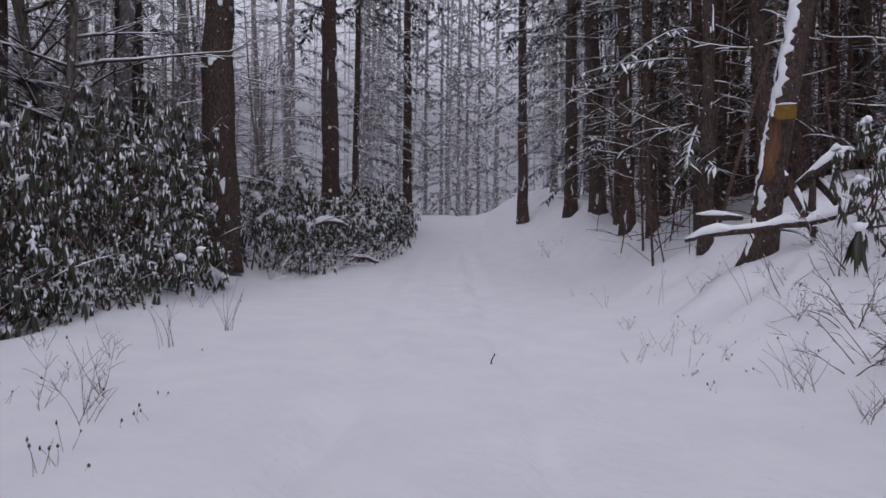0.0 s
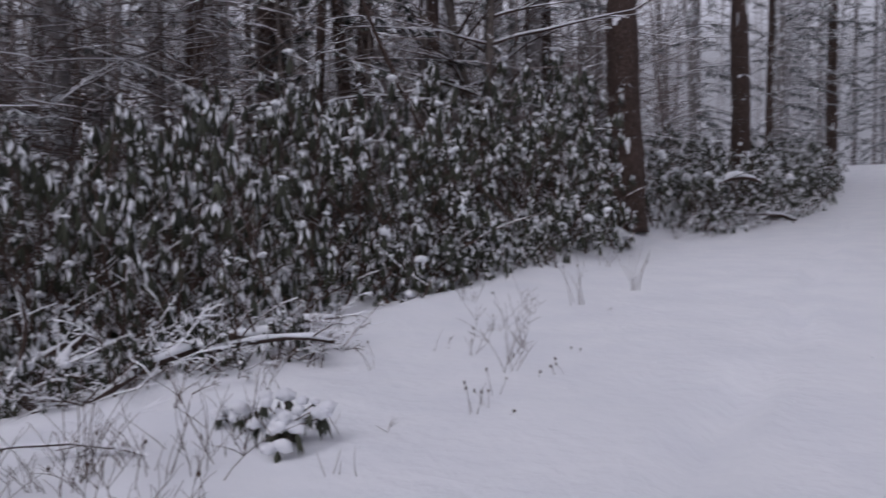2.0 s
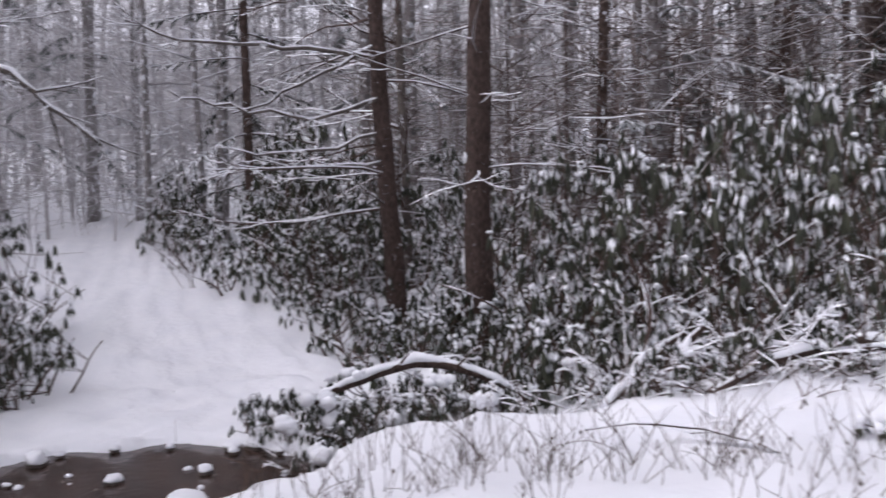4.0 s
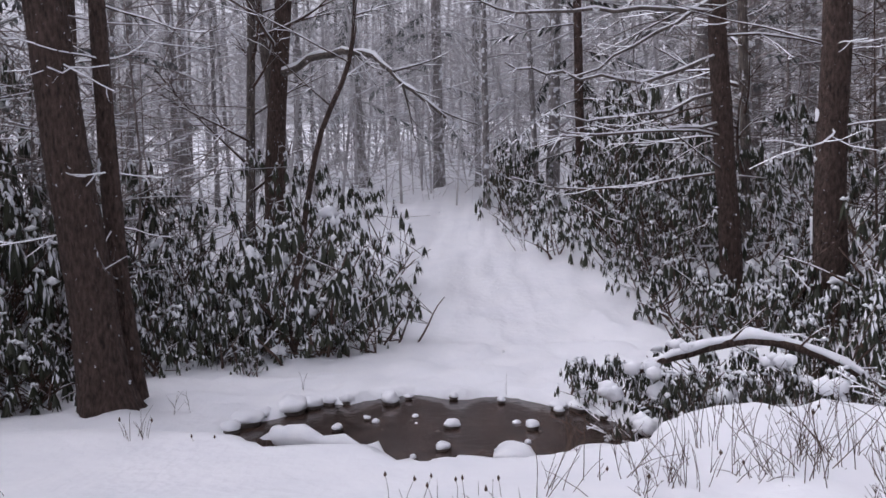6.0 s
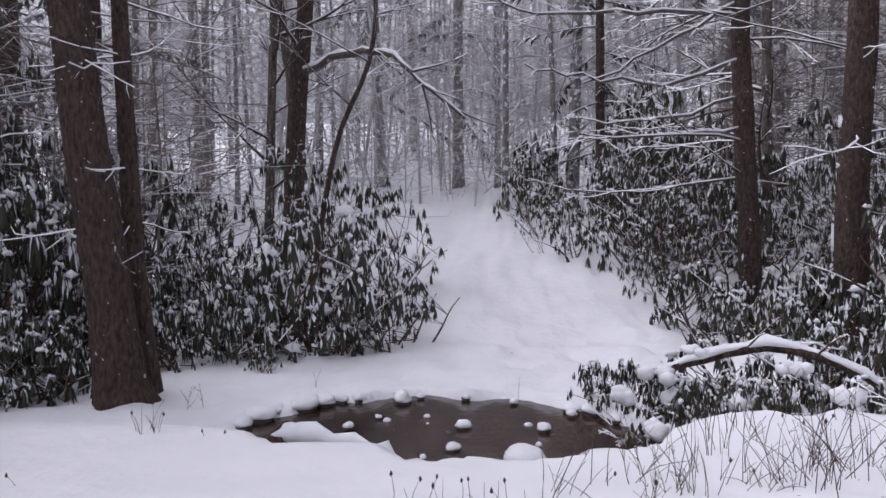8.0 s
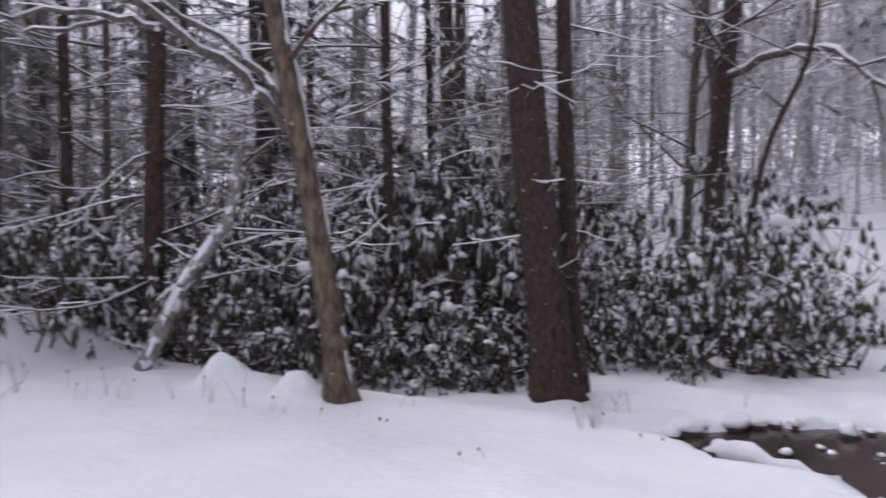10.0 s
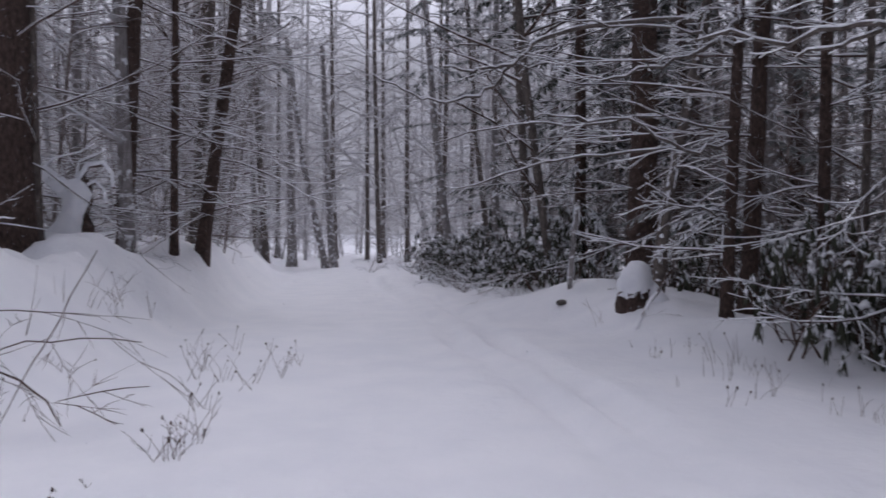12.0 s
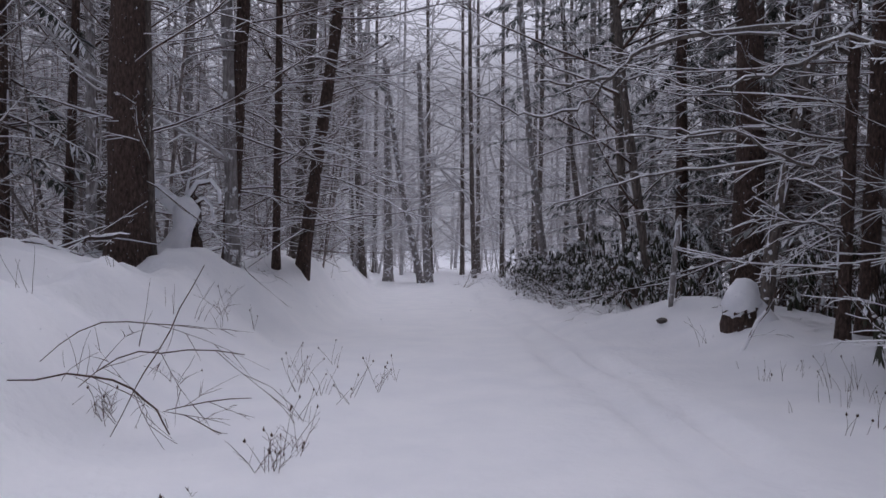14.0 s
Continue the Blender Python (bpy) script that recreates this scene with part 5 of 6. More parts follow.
# the snow-laden log and low shrubs by the pool
log("log", [(-6.90, 0.98, -0.22), (-6.89, 1.12, -0.12), (-6.88, 1.38, -0.06), (-6.85, 1.89, 0.10), (-6.73, 2.22, 0.06), (-6.60, 2.60, -0.12), (-6.55, 2.9, -0.35)], 0.045, 9, "bent fallen log with thick snow beside the pool", 1.0, 8)
for k, (x, y, h) in enumerate(((-7.45, 0.55, 0.42), (-7.2, 0.78, 0.5), (-7.0, 1.05, 0.42), (-6.7, 1.15, 0.5), (-6.75, 1.5, 0.45), (-6.5, 1.75, 0.5), (-6.55, 2.15, 0.45), (-6.35, 2.5, 0.55), (-6.9, 2.5, 0.6), (-7.3, 1.5, 0.6), (-7.2, 2.0, 0.55), (-7.5, 2.6, 0.8), (-7.0, 3.1, 0.9), (-6.6, 3.5, 0.8), (-7.4, 3.6, 1.0), (-6.1, 4.0, 0.7), (-6.4, 4.5, 0.9), (-5.6, 4.9, 0.7))):
    shrub(x, y, h)
for k, (x, y, z, q) in enumerate(((-6.6, 0.92, -0.14, 0.15), (-6.55, 0.70, -0.30, 0.11), (-6.6, 1.16, -0.33, 0.15), (-6.62, 1.25, 0.06, 0.07), (-6.6, 2.02, -0.06, 0.09), (-6.5, 1.62, -0.30, 0.13), (-6.4, 2.3, -0.22, 0.12), (-6.3, 0.95, -0.50, 0.12))):
    tussock(x, y, z, q, k)
brush(-6.7, 0.9, 0.5, 31, 5)
brush(-5.9, 3.6, 0.7, 32, 8)
brush(-5.2, 4.1, 0.7, 33, 8)
brush(-4.8, 4.8, 0.6, 34, 7)
brush(-5.7, 2.6, 0.5, 35, 6)
for k in range(9):
    shrub(-5.95 - 0.10 * k + EDGE.normal(0, 0.22), 0.95 + 0.21 * k + EDGE.normal(0, 0.12), EDGE.uniform(0.34, 0.55))
shrub(-8.43, -2.92, 0.35)
log("log", [(-5.98, -2.05, -0.60), (-5.92, -1.85, -0.52), (-5.78, -1.2, -0.58), (-5.74, -1.0, -0.68)], 0.085, 10, "log buried under a pillow of snow in the brook", 1.4)
weed(-7.72, -0.11, 0.36, 1, 101, 0.05, 0.0)
weed(-5.03, -2.53, 0.24, 8, 102, 0.15, 0.2)
weed(-6.91, -2.97, 0.38, 2, 103, 0.5, 0.1, True)
weed(-7.66, -2.16, 0.24, 2, 104, 0.2, 0.3)
stone(-6.71, 0.06, -0.64, 0.075, 1)
stone(-6.75, -0.62, -0.65, 0.085, 2)
stone(-6.16, -0.66, -0.65, 0.065, 3)
stone(-5.95, -0.11, -0.66, 0.17, 4)
stone(-6.62, -1.59, -0.64, 0.06, 5)
stone(-7.50, -1.26, -0.64, 0.11, 6)
stone(-7.17, 0.32, -0.64, 0.06, 7)
stone(-6.52, -2.08, -0.66, 0.10, 8)
stone(-5.93, -0.87, -0.65, 0.035, 9)
stone(-6.96, -1.39, -0.65, 0.04, 10)
stone(-7.05, -0.97, -0.66, 0.04, 11)
PEBBLE = np.random.RandomState(63)
for k in range(26):  # small wet stones that break the surface
    a, q = PEBBLE.uniform(0, 6.28), math.sqrt(PEBBLE.rand()) * 0.85
    stone(POOL_X + 1.3 * q * math.cos(a), POOL_Y + 0.1 + 1.65 * q * math.sin(a), WATER_Z - 0.005, PEBBLE.uniform(0.018, 0.045), 40 + k, k % 3 == 0, "small wet brown stone in the brook")
BANK_STONE = "stone on the brook bank under a pillow of snow"
for k, (x, y, q) in enumerate(((-6.82, -2.44, 0.16), (-6.60, -2.50, 0.11), (-7.02, -2.36, 0.12), (-7.22, -2.14, 0.17), (-7.36, -1.98, 0.11), (-7.47, -1.84, 0.08), (-7.52, -1.68, 0.09), (-7.70, -1.30, 0.08), (-7.66, -1.10, 0.05),
                               (-7.66, -0.66, 0.06), (-7.52, -0.20, 0.05), (-7.32, 0.32, 0.09), (-7.28, 0.50, 0.11), (-7.05, 0.72, 0.10))):
    stone(x, y, -0.64, q, 12 + k, label=BANK_STONE)
# boulders and weeds at the trail's west edge
for k in range(30):
    u = EDGE.rand()
    weed(-4.5 + 1.4 * u ** 0.7 + EDGE.normal(0, 0.2), -4.0 - 4.6 * u + EDGE.normal(0, 0.3), EDGE.uniform(0.12, 0.38), EDGE.randint(1, 5), 110 + k, 0.2, 0.3)
weed(-5.02, -2.56, 0.27, 5, 145, 0.15, 0.3)
weed(-4.36, -3.84, 0.12, 2, 146, 0.3, 0.8)
weed(-3.78, -2.67, 0.10, 2, 147, 0.3, 0.8)
weed(-4.93, -2.10, 0.08, 2, 148, 0.3, 1.0)
stone(-2.72, -12.58, h_at(-2.72, -12.58) + 0.03, 0.10, 90, 0, "dark round stone lying in the snow beside the trail")
# behind: the east bank
for k, (x, y, a, L) in enumerate(((5.6, -10.2, 2.6, 1.6), (6.4, -9.3, 0.6, 1.8), (5.9, -11.6, 1.2, 1.4), (7.0, -10.8, 2.2, 1.9), (4.9, -9.6, 0.2, 1.0), (6.9, -8.4, 1.9, 1.5))):
    log("fallen_branch", [(x, y, h_at(x, y) + 0.04), (x + math.cos(a) * L * 0.5, y + math.sin(a) * L * 0.5, h_at(x, y) + 0.20), (x + math.cos(a) * L, y + math.sin(a) * L, h_at(x, y) + 0.22)],
        0.026 - 0.002 * k, 50 + k, "snow-covered fallen branch lying on the bank top", 0.6, 6, category="branch")
weed(1.34, -5.02, 0.28, 8, 150, 0.25, 0.7)
weed(1.92, -8.28, 0.36, 9, 151, 0.3, 0.4)
weed(3.33, -9.79, 0.36, 4, 152, 0.3, 0.2)
weed(1.01, -8.50, 0.30, 4, 153, 0.3, 0.3)
weed(1.22, -7.05, 0.30, 3, 154, 0.7, 0.4)
weed(3.33, -7.58, 0.65, 2, 155, 0.15, 0.0)
weed(2.84, -6.09, 0.5, 5, 156, 0.6, 0.2, True)
weed(1.27, -5.30, 0.22, 3, 157, 0.5, 0.9)
weed(1.65, -4.39, 0.10, 3, 158, 0.3, 1.0)
weed(3.54, -8.86, 0.35, 3, 159, 0.2, 0.1)
weed(3.27, -11.23, 0.55, 4, 160, 0.5, 0.5)
weed(1.6, -7.6, 0.35, 6, 161, 0.5, 0.5)
weed(2.2, -9.2, 0.35, 4, 162, 0.4, 0.4)
weed(3.9, -8.2, 0.45, 3, 163, 0.4, 0.1)
weed(-2.87, -8.56, 0.26, 3, 164, 0.2, 0.4)
weed(-2.57, -7.02, 0.20, 2, 165, 0.2, 0.6)
weed(-2.63, -6.18, 0.22, 4, 166, 0.4, 0.6)
weed(-2.93, -6.37, 0.30, 3, 167, 0.3, 0.3)
weed(-2.86, -10.71, 0.45, 4, 168, 0.3, 0.2)
weed(-3.38, -15.4, 0.14, 3, 169, 0.4, 1.0)
BENT = "long dark bent twig arching out of the snow"
log("fallen_branch", [(3.20, -5.40, 0.36), (2.74, -5.65, 0.38), (2.51, -5.76, 0.26), (2.33, -5.84, 0.08), (2.30, -5.86, -0.10)], 0.0075, 20, BENT, 0.0, 5, category="branch")
log("fallen_branch", [(2.83, -5.60, 0.30), (2.60, -5.71, 0.48), (2.37, -5.82, 0.55), (1.79, -6.03, 0.44)], 0.0048, 21, BENT, 0.0, 4, category="branch")
log("fallen_branch", [(2.69, -5.78, -0.10), (2.34, -5.94, 0.62), (2.10, -6.03, 1.11)], 0.0045, 22, "thin straight twig standing out of the snow", 0.0, 0, category="branch")
log("fallen_branch", [(3.24, -5.82, 0.40), (3.05, -5.93, 0.70), (2.71, -6.10, 0.70), (2.23, -6.31, 0.60)], 0.0042, 23, BENT, 0.0, 3, category="branch")
log("fallen_branch", [(2.33, -5.84, 0.07), (2.05, -5.95, 0.14), (1.76, -6.05, 0.12)], 0.0042, 24, BENT, 0.0, 2, category="branch")
log("fallen_branch", [(2.33, -5.84, 0.07), (2.06, -5.94, -0.02), (1.93, -5.99, -0.15)], 0.0038, 25, BENT, 0.0, 3, category="branch")
for k, (x, y, h, n) in enumerate(((1.35, -5.03, 0.30, 6), (1.87, -7.79, 0.5, 4), (1.36, -5.44, 0.4, 5), (1.8, -9.39, 0.4, 4), (1.09, -7.74, 0.4, 3), (3.45, -9.49, 0.5, 4), (3.39, -10.31, 0.6, 4), (1.25, -7.41, 0.45, 4), (1.71, -4.59, 0.12, 3), (3.16, -6.06, 0.4, 5), (2.84, -5.94, 0.35, 6), (1.55, -6.4, 0.45, 5), (2.9, -7.4, 0.4, 4), (4.1, -7.0, 0.5, 4))):
    weed(x, y, h, n, 340 + k, 0.55, 0.35, k % 2 == 0)


def upturned_stump(x, y, seed):
    """A dead stump with upright root arms, plastered with snow."""
    rs = np.random.RandomState(seed)
    z = h_at(x, y)
    ob = thing("upturned_stump", (x, y, z + 0.12), "old twisted stump with root arms plastered in snow", "stump")
    core = Shape()
    tube(core, [(-0.06, -0.08, -0.2), (-0.10, -0.06, 0.2), (-0.12, -0.05, 0.5), (-0.10, -0.05, 0.8), (-0.05, -0.04, 0.95)], [0.22, 0.14, 0.12, 0.14, 0.06], 12, 0.15, rs)
    part("trunk", core, M_BARK, ob)
    sn = Shape()
    tube(sn, [(0.16, 0.10, -0.20), (0.13, 0.12, 0.02), (0.06, 0.12, 0.20), (0.0, 0.12, 0.36), (-0.05, 0.12, 0.52), (-0.04, 0.12, 0.68), (-0.06, 0.11, 0.80), (-0.10, 0.09, 0.88)],
         [0.42, 0.29, 0.19, 0.15, 0.17, 0.22, 0.17, 0.05], 18, 0.16, rs)
    tube(sn, [(0.0, 0.12, 0.62), (0.20, 0.12, 0.82), (0.40, 0.10, 0.98), (0.56, 0.06, 1.06), (0.66, 0.03, 1.06)], [0.15, 0.13, 0.10, 0.085, 0.04], 12, 0.10, rs)
    part("snow_cover", sn, M_SNOW, ob, "snow plastered over the wood")
    arms = (([(0.05, 0.05, 0.70), (0.25, 0.05, 0.84), (0.45, 0.03, 1.0), (0.62, 0.0, 1.02)], 0.055), ([(-0.05, 0.03, 0.85), (-0.20, 0.03, 1.08), (-0.42, 0.0, 1.12), (-0.55, 0.0, 0.95), (-0.56, 0.0, 0.75)], 0.04),
            ([(-0.1, 0.0, 0.75), (-0.3, 0.0, 0.85), (-0.42, 0.0, 0.72), (-0.46, 0.0, 0.52)], 0.03), ([(0.0, -0.05, 0.9), (-0.05, -0.05, 1.15), (-0.22, -0.05, 1.22), (-0.42, 0.0, 1.3)], 0.022),
            ([(-0.15, 0.0, 0.05), (-0.4, 0.1, 0.03), (-0.6, 0.1, 0.08)], 0.03), ([(0.5, 0.0, 1.0), (0.3, 0.0, 1.2), (-0.1, 0.0, 1.3), (-0.3, 0.0, 1.42)], 0.014))
    for pts, q in arms:
        w, s = Shape(), Shape()
        p = np.array(pts)
        rad = np.linspace(q, q * 0.5, len(p))
        tube(w, p, rad, 7, 0.12, rs)
        tube(s, p + np.array((0, 0.02, q * 0.7)), rad * rs.uniform(0.8, 1.2, len(p)) + 0.006, 7, 0.12, rs)
        t = part("root", w, M_BARK, ob)
        part("snow_load", s, M_SNOW, t, "snow lying along the root")


upturned_stump(4.75, -12.4, 1801)


def cut_stump():
    """The mossy stump under its tall cap of snow."""
    rs = np.random.RandomState(1802)
    x, y = -3.36, -10.9
    z = h_at(x, y)
    ob = thing("stump", (x, y, z - 0.16), "dark mossy stump under a tall cap of snow", "stump")
    body = Shape()
    tube(body, [(0.04, 0.06, -0.2), (0.04, 0.06, 0.0), (0.03, 0.06, 0.12), (0.02, 0.05, 0.24), (0.0, 0.03, 0.36)], [0.22, 0.22, 0.23, 0.21, 0.2], 20, 0.20, rs)
    part("wood", body, M_BARK, ob)
    cap = Shape()
    tube(cap, [(0.02, 0.02, 0.20), (0.02, 0.03, 0.26), (0.01, 0.03, 0.36), (-0.02, 0.03, 0.48), (-0.05, 0.02, 0.60), (-0.08, 0.02, 0.70), (-0.09, 0.02, 0.74)], [0.17, 0.235, 0.25, 0.22, 0.18, 0.13, 0.04], 24, 0.12, rs)
    tube(cap, [(-0.12, -0.02, 0.45), (-0.20, 0.0, 0.32), (-0.27, 0.04, 0.16), (-0.34, 0.08, 0.0), (-0.40, 0.10, -0.14)], [0.12, 0.17, 0.20, 0.23, 0.25], 16, 0.06, rs)
    part("snow_cap", cap, M_SNOW, ob, "tall cap of snow draped down one side")


cut_stump()
log("broken_pole", [(-2.94, -13.07, -0.1), (-3.02, -13.05, 0.9), (-3.09, -13.03, 1.68)], 0.045, 26, "broken dead pole standing upright, plastered with snow", 0.8, 2, M_BARK_RIME_HAZE, "pole")
log("leaning_log", [(-4.70, -7.22, -0.3), (-4.98, -7.02, 0.35), (-5.08, -6.93, 0.70), (-5.34, -6.74, 0.98), (-5.42, -6.66, 1.35), (-5.50, -6.60, 1.9)], 0.088, 27, "dead trunk leaning out of the snow, white along its top", 1.2, 6, M_BARK_RIME_HAZE)
log("fallen_branch", [(-3.0, -9.9, -0.2), (-3.3, -10.1, 0.25), (-3.65, -10.2, 0.7)], 0.02, 28, "thin dead branch leaning across a stump", 0.6, 2, category="branch")


# ---- the snowy limbs of the leaning tree, the brook tree and the forked tree ----
def big_limb(parent, points, r, seed, twigs=6, bark=None):
    """A thick limb of a tree along its bends, with twigs and a ridge of snow."""
    rs = np.random.RandomState(seed)
    o = np.array(parent.location)
    pts = np.array(points, float) - o
    fine = [pts[0]]
    for a, b in zip(pts[:-1], pts[1:]):
        fine += [a + (b - a) * k / 4 for k in range(1, 5)]
    fine = np.array(fine)
    for _ in range(2):
        fine[1:-1] = (fine[:-2] + 2 * fine[1:-1] + fine[2:]) / 4
    fine[1:-1] += rs.normal(0, 0.026, fine[1:-1].shape)
    radii = np.linspace(r, r * 0.35, len(fine))
    w, s = Shape(), Shape()
    tube(w, fine, radii, 7)
    tube(s, fine + np.array((0, 0, 1.0)) * (radii * 0.85 + 0.003)[:, None], radii * rs.uniform(0.3, 0.9, len(fine)) + 0.003, 8)
    for k in range(twigs):
        i = rs.randint(2, len(fine) - 1)
        d = fine[i] - fine[i - 1]
        d /= np.linalg.norm(d)
        limb(w, s, fine[i], d + rs.normal(0, 0.5, 3) * (1, 1, 0.6), rs.uniform(0.5, 1.3) * min(1, 14 * r), r * 0.3, rs, 1, 4, 0.1, 0.15, 0.35)
    t = part("limb", w, bark or M_BARK_GREY, parent)
    part("snow_load", s, M_SNOW, t, "ridge of snow along the limb")


big_limb(LEAN_OB, [(-4.51, -4.80, 1.90), (-4.20, -5.08, 2.33), (-3.61, -5.30, 2.69), (-3.11, -5.39, 2.90), (-2.5, -5.5, 3.1)], 0.044, 1901, 6)
big_limb(LEAN_OB, [(-3.73, -5.28, 2.66), (-3.40, -5.45, 2.64), (-3.03, -5.67, 2.62), (-2.23, -5.93, 2.64)], 0.028, 1902, 3)
big_limb(LEAN_OB, [(-4.41, -4.88, 2.10), (-4.21, -5.08, 2.55), (-3.77, -5.43, 2.84), (-3.3, -5.6, 3.1)], 0.030, 1903, 4)
big_limb(LEAN_OB, [(-3.35, -5.52, 2.63), (-3.0, -5.6, 2.50), (-2.75, -5.71, 2.42)], 0.016, 1904, 1)
big_limb(FORK_OB, [(-15.15, -4.40, 3.7), (-14.41, -3.39, 3.95), (-13.58, -2.42, 3.85), (-12.97, -1.77, 3.19), (-12.74, -1.02, 2.56)], 0.075, 1905, 8)
big_limb(FORK_OB, [(-15.17, -4.48, 2.9), (-15.3, -4.75, 4.4), (-15.4, -4.9, 7.0)], 0.13, 1906, 4)
big_limb(BROOK_OB, [(-11.33, 2.85, 3.75), (-11.15, 1.41, 3.84), (-10.76, 0.25, 3.69), (-10.56, -0.56, 3.87)], 0.032, 1907, 12)
big_limb(BROOK_OB, [(-11.33, 2.87, 3.17), (-10.99, 1.76, 2.73), (-10.74, 0.62, 2.88), (-10.47, -0.09, 3.02)], 0.028, 1908, 12)
big_limb(BROOK_OB, [(-11.35, 2.82, 3.95), (-11.02, 1.62, 3.27), (-10.73, 0.69, 2.80)], 0.028, 1909, 10)
big_limb(BROOK_OB, [(-11.33, 2.90, 2.67), (-10.95, 1.38, 2.25), (-10.54, 0.6, 2.34)], 0.024, 1910, 11)
big_limb(BROOK_OB, [(-11.32, 2.92, 2.25), (-10.70, 1.71, 2.07), (-10.24, 0.5, 2.03)], 0.024, 1911, 12)

for k, (pts, r) in enumerate((([(-4.40, -10.02, 4.10), (-4.14, -9.7, 3.63), (-3.76, -9.6, 3.41), (-3.12, -9.6, 3.16), (-2.54, -9.6, 3.01)], 0.034), ([(-4.38, -10.02, 3.50), (-3.82, -9.7, 3.60), (-2.99, -9.6, 3.65), (-2.21, -9.6, 3.71)], 0.026),
                              ([(-4.33, -10.02, 1.15), (-4.04, -9.7, 1.42), (-3.52, -9.6, 1.52), (-3.07, -9.6, 1.78)], 0.020), ([(-4.36, -10.02, 2.50), (-3.38, -9.6, 2.53), (-2.80, -9.6, 2.77)], 0.018),
                              ([(-4.36, -10.02, 2.35), (-3.52, -9.6, 2.14), (-2.87, -9.6, 2.57), (-2.22, -9.6, 2.51), (-1.77, -9.6, 2.64)], 0.022))):
    big_limb(EDGE_PINE, pts, r, 1920 + k, 8)
for k, (pts, r) in enumerate((([(-4.48, -11.4, 4.2), (-3.2, -11.8, 4.30), (-2.23, -12.0, 4.04), (-1.86, -12.0, 3.69), (-1.32, -12.0, 3.55), (-0.78, -12.0, 3.62)], 0.040), ([(-1.86, -12.0, 3.69), (-1.41, -12.0, 3.24), (-0.83, -12.0, 3.08), (-0.32, -12.0, 3.21), (0.27, -12.0, 3.50)], 0.024),
                              ([(-4.15, -11.5, 2.4), (-2.8, -11.8, 2.30), (-1.66, -12.0, 2.03), (-0.83, -12.0, 1.69)], 0.022), ([(-4.25, -11.5, 2.9), (-3.0, -12.0, 2.75), (-1.8, -12.2, 2.85), (-0.6, -12.3, 2.5)], 0.022))):
    big_limb(BIRCH_OB, pts, r, 1930 + k, 9)


# ---- the yellow sign, the peeled trunk and the logs on the east bank ----
def trail_sign():
    ob = thing("trail_sign", (4.585, 10.36, 3.41), "small weathered yellow metal sign nailed to a trunk", "sign", rz=math.atan2(-4.6, 10.4))
    b = bmesh.new()
    bmesh.ops.create_cube(b, size=1.0)
    for v in b.verts:
        v.co = Vector((v.co.x * 0.27, v.co.y * 0.008, v.co.z * 0.20))
    bmesh.ops.bevel(b, geom=[e for e in b.edges if abs(e.verts[0].co.y - e.verts[1].co.y) > 0.004], offset=0.02, segments=3, affect="EDGES")
    me = bpy.data.meshes.new("plate")
    b.to_mesh(me)
    me.materials.append(M_SIGN)
    part("plate", me, M_SIGN, ob)
    for sx in (-0.10, 0.10):
        n = Shape()
        tube(n, [(sx, -0.010, 0), (sx, 0.06, 0)], [0.008, 0.004], 6)
        part("nail", n, M_ROCK, ob)
    cap = Shape()
    tube(cap, [(-0.13, 0, 0.102), (-0.05, 0, 0.113), (0.06, 0, 0.110), (0.13, 0, 0.102)], [0.006, 0.016, 0.014, 0.006], 6)
    part("snow_cap", cap, M_SNOW, ob, "thin line of snow on the top edge")


trail_sign()


def peeled_patch():
    """Bare orange wood where the bark has come off."""
    sh = Shape()
    rows = []
    for k in range(9):
        z = 1.35 + 0.85 * k / 8
        i = int(np.argmin(np.abs(SIGN_PATH[:, 2] - z)))
        p, q = SIGN_PATH[i].copy(), SIGN_RAD[i]
        p = p + (SIGN_PATH[min(i + 1, len(SIGN_PATH) - 1)] - SIGN_PATH[i]) * (z - SIGN_PATH[i][2]) / 0.45
        w = (0.58 + 0.13 * math.sin(k * 2.3)) * math.sin(math.pi * (k + 0.6) / 9.2) ** 0.6
        rows.append([p + np.array((math.cos(-2.25 + 0.08 * math.sin(k * 1.7) + t * w), math.sin(-2.25 + 0.08 * math.sin(k * 1.7) + t * w), 0)) * (q * 1.05 + 0.012 * (1 - abs(t))) for t in (-1, -0.6, -0.2, 0.2, 0.6, 1)])
    sh.add(np.array(rows), [(k * 6 + j, k * 6 + j + 1, (k + 1) * 6 + j + 1, (k + 1) * 6 + j) for k in range(8) for j in range(5)])
    part("peeled_patch", sh, M_BARE_WOOD, SIGN_OB, "bare orange wood without bark")


peeled_patch()


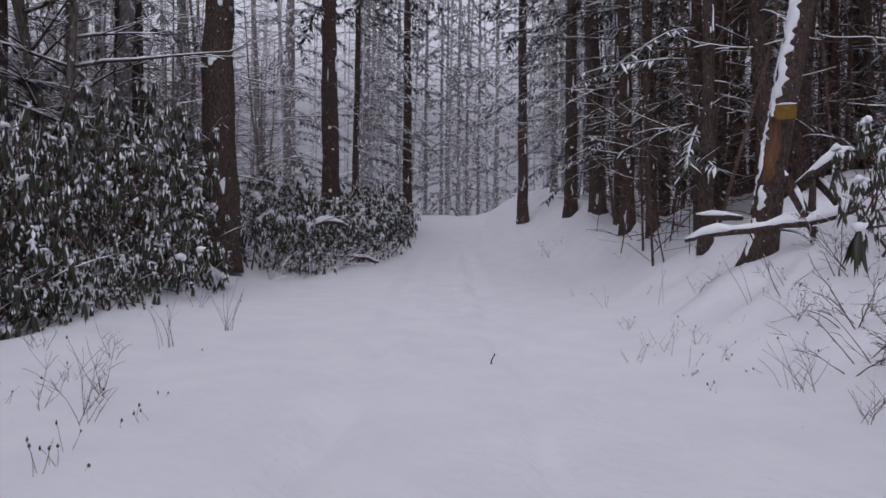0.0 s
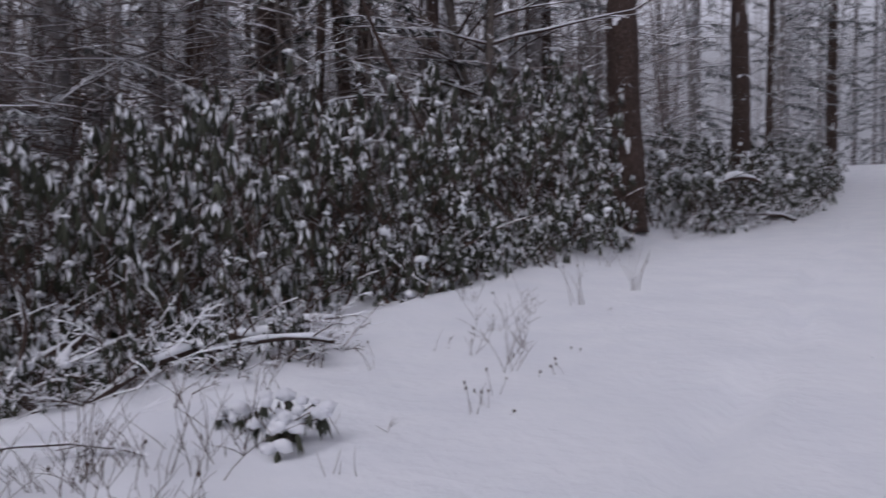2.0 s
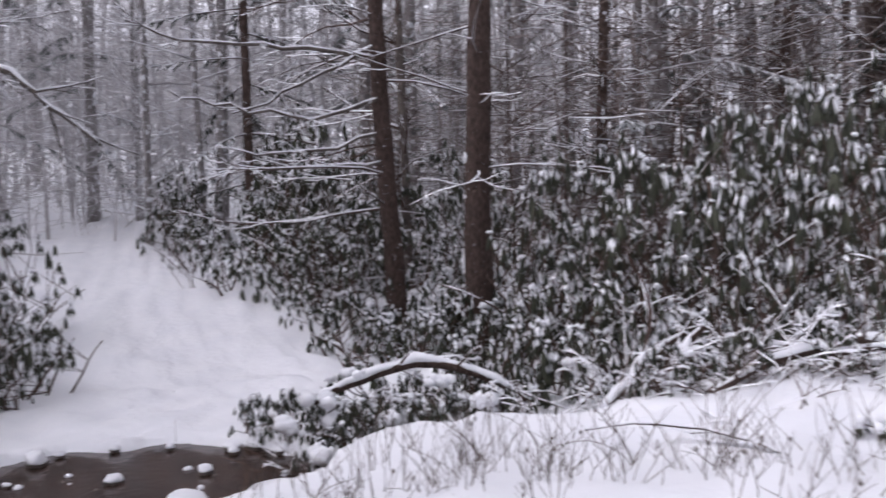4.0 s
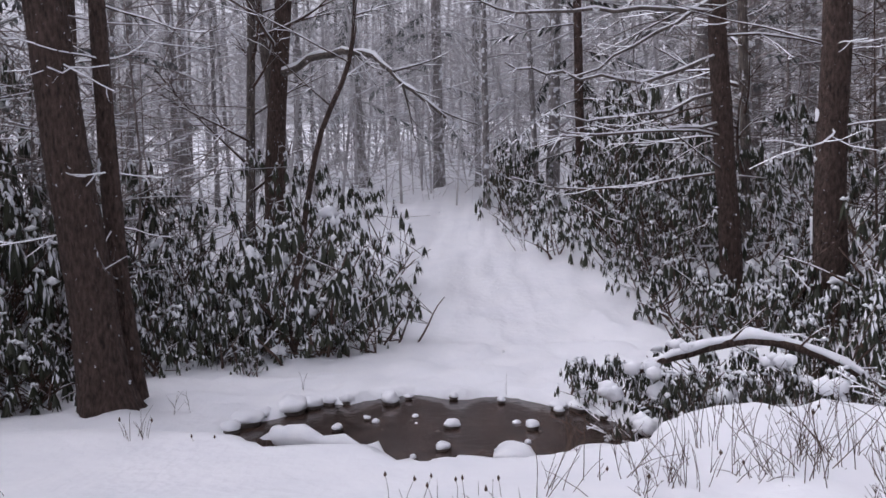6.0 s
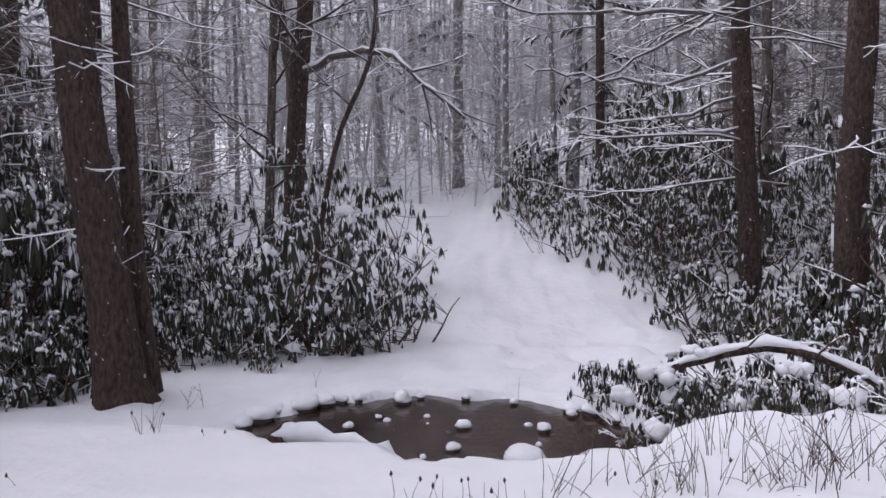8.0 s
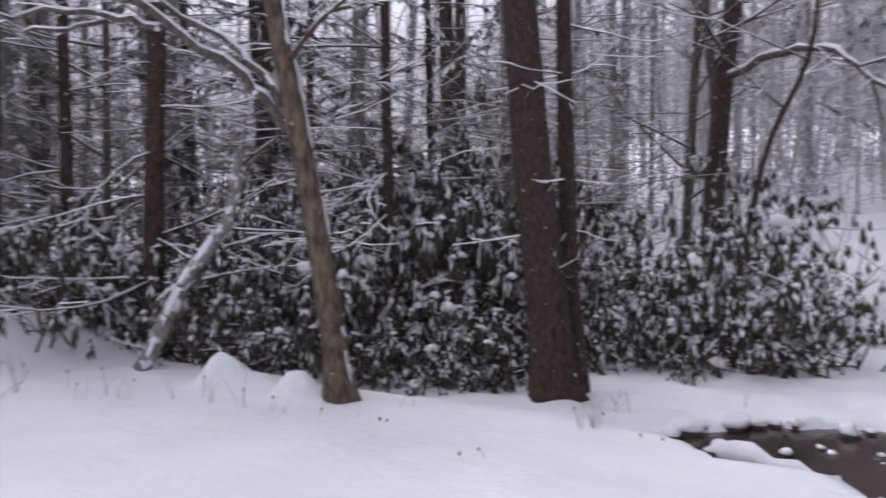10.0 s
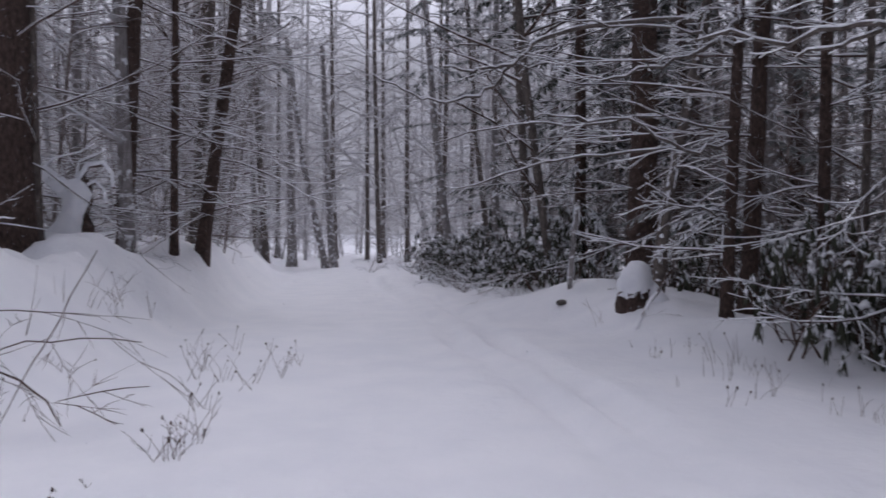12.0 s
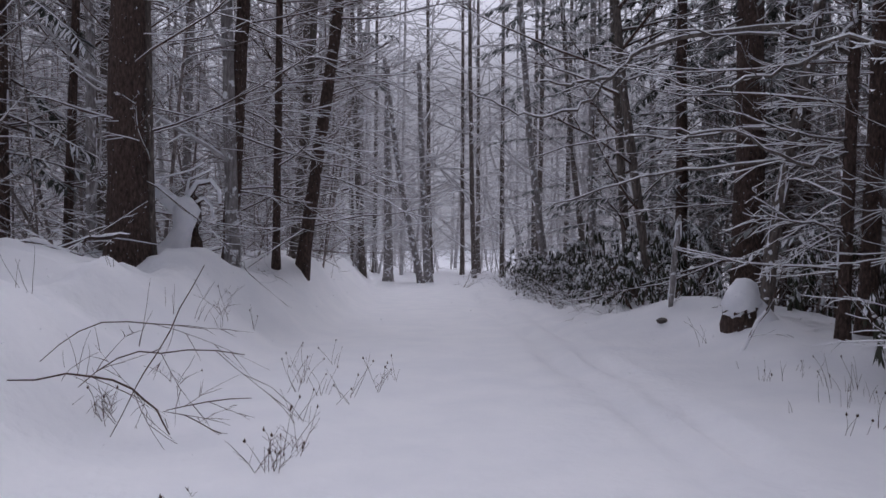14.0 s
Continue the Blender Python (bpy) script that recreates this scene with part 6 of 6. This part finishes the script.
def trunk_plaster():
    """Thick wet snow stuck along the weather side of the sign's trunk, ragged at its edges."""
    rs = np.random.RandomState(1991)
    sh = Shape()
    for z0, z1, mid, wide in ((2.25, 5.4, -2.70, 0.85), (0.95, 1.30, -2.5, 0.45), (0.25, 0.85, -2.75, 0.40), (1.30, 2.25, -3.05, 0.2)):
        n = max(6, int((z1 - z0) / 0.055))
        rows = []
        for k in range(n + 1):
            z = z0 + (z1 - z0) * k / n
            i = min(int(np.searchsorted(SIGN_PATH[:, 2], z)), len(SIGN_PATH) - 1)
            p = SIGN_PATH[i - 1] + (SIGN_PATH[i] - SIGN_PATH[i - 1]) * (z - SIGN_PATH[i - 1][2]) / (SIGN_PATH[i][2] - SIGN_PATH[i - 1][2])
            end = math.sin(math.pi * min(max((k + 0.2) / (n + 0.4), 0.02), 0.98)) ** 0.35
            w, m = wide * end * rs.uniform(0.5, 1.2), mid + rs.normal(0, 0.12)
            rows.append([p + np.array((math.cos(m + t * w), math.sin(m + t * w), 0)) * (SIGN_RAD[i] * 1.02 + 0.05 * (1 - t * t) * end * rs.uniform(0.7, 1.2) - 0.012 * abs(t)) for t in (-1, -0.6, -0.2, 0.2, 0.6, 1)])
        sh.add(np.array(rows), [(k * 6 + j, k * 6 + j + 1, (k + 1) * 6 + j + 1, (k + 1) * 6 + j) for k in range(n) for j in range(5)])
    part("plastered_snow", sh, M_SNOW, SIGN_OB, "thick snow stuck along the trunk")


trunk_plaster()


def hanging_spray():
    """An evergreen bough that reaches in beside the trail with long dark hanging leaves."""
    rs = np.random.RandomState(1992)
    x, y = 3.45, 3.70
    z = h_at(x, y)
    ob = thing("rhododendron", (x, y, z), "tall rhododendron bough with long dark hanging leaves beside the trail", "shrub", "rhododendron thicket")
    stems, leaves, snow = Shape(), Shape(), Shape()
    for dx, dy, top in ((-1.12, 0.10, 1.38), (-1.0, 0.35, 1.12), (-0.75, -0.1, 1.5), (-0.5, 0.4, 1.7), (-0.35, -0.3, 1.3), (0.1, 0.3, 1.9), (-1.22, 0.45, 1.22)):
        tip = np.array((dx, dy, top))
        tube(stems, [(0, 0, -0.1), tip * (0.3, 0.3, 0.75), tip * (0.7, 0.7, 1.05), tip], [0.014, 0.011, 0.008, 0.006], 5)
        for q in range(9):
            b = q * 0.7 + rs.normal(0, 0.2)
            way = np.array((math.cos(b), math.sin(b), -rs.uniform(1.6, 4.5)))
            leaf(leaves, tip, way / np.linalg.norm(way), rs.uniform(0.17, 0.26), rs.uniform(0.016, 0.024), rs.normal(0, 0.4))
        blob(snow, tip + (0, 0, 0.015), (0.05, 0.04, 0.03), rs, 0.3)
    part("stem", stems, M_TWIG, ob)
    part("foliage", leaves, M_LEAF, ob, "rolled dark green hanging leaves")
    part("snow_load", snow, M_SNOW, ob, "lumps of fresh snow on the leaves")


hanging_spray()
LOG_LABEL = "fallen log on the bank with a thick ridge of snow"
log("log", [(3.30, 10.55, 1.66), (3.7, 10.42, 1.80), (4.05, 10.28, 1.77), (4.45, 10.1, 1.90), (4.85, 9.9, 1.88), (5.3, 9.7, 2.1)], 0.045, 30, LOG_LABEL, 1.9, 3)
log("log", [(4.46, 10.10, 2.50), (4.62, 10.05, 2.15), (4.80, 9.95, 1.75)], 0.085, 31, LOG_LABEL, 1.6)
log("log", [(4.62, 10.19, 2.40), (5.21, 9.90, 2.84)], 0.06, 32, LOG_LABEL, 1.7)
log("log", [(4.82, 10.10, 1.60), (4.83, 10.10, 2.50)], 0.05, 33, "short snowy post leaning among fallen logs", 0.3)
log("log", [(4.92, 10.26, 2.60), (5.22, 10.10, 2.05)], 0.085, 34, LOG_LABEL, 1.0)
log("log", [(3.50, 10.70, 2.02), (4.05, 10.45, 1.98)], 0.05, 35, LOG_LABEL, 1.2)


# ---- falling snow, frozen in the air ----
def falling_snow():
    """Fine flakes near by, and further off the drifting clots."""
    rs = np.random.RandomState(2001)
    near, far = 40000, 120000
    r = np.concatenate([3.0 + 17 * rs.rand(near) ** 0.75, 13.0 + 40.0 * rs.rand(far) ** 0.8])
    n = near + far
    a = rs.uniform(-0.62, 3.72, n)
    z = np.where(np.arange(n) < near, rs.uniform(0.1, 1.0, n) * np.maximum(5.0, 0.34 * r), 1.3 + r * rs.uniform(-0.10, 0.37, n))
    c = np.stack([-r * np.sin(a), r * np.cos(a), z], 1)
    c = c[c[:, 2] > ground_height(c[:, 0], c[:, 1]) + 0.05]
    d = rs.normal(0, 1, (len(c), 3, 3))
    d /= np.linalg.norm(d, axis=2, keepdims=True)
    far_off = np.hypot(c[:, 0], c[:, 1])
    size = np.where(np.arange(len(c)) < near * 0.9, rs.uniform(0.004, 0.010, len(c)), far_off * rs.uniform(0.0005, 0.0012, len(c)))
    v = (c[:, None] + d * size[:, None, None]).reshape(-1, 3)
    me = bpy.data.meshes.new("falling_snow")
    me.vertices.add(len(v))
    me.vertices.foreach_set("co", v.ravel())
    me.loops.add(len(v))
    me.loops.foreach_set("vertex_index", np.arange(len(v)))
    me.polygons.add(len(c))
    me.polygons.foreach_set("loop_start", np.arange(0, len(v), 3))
    me.update(calc_edges=True)
    me.materials.append(M_SNOW)
    tagged(new("falling_snow", me), "fine snowflakes falling through the air", "snowflakes", kind="stuff")


falling_snow()
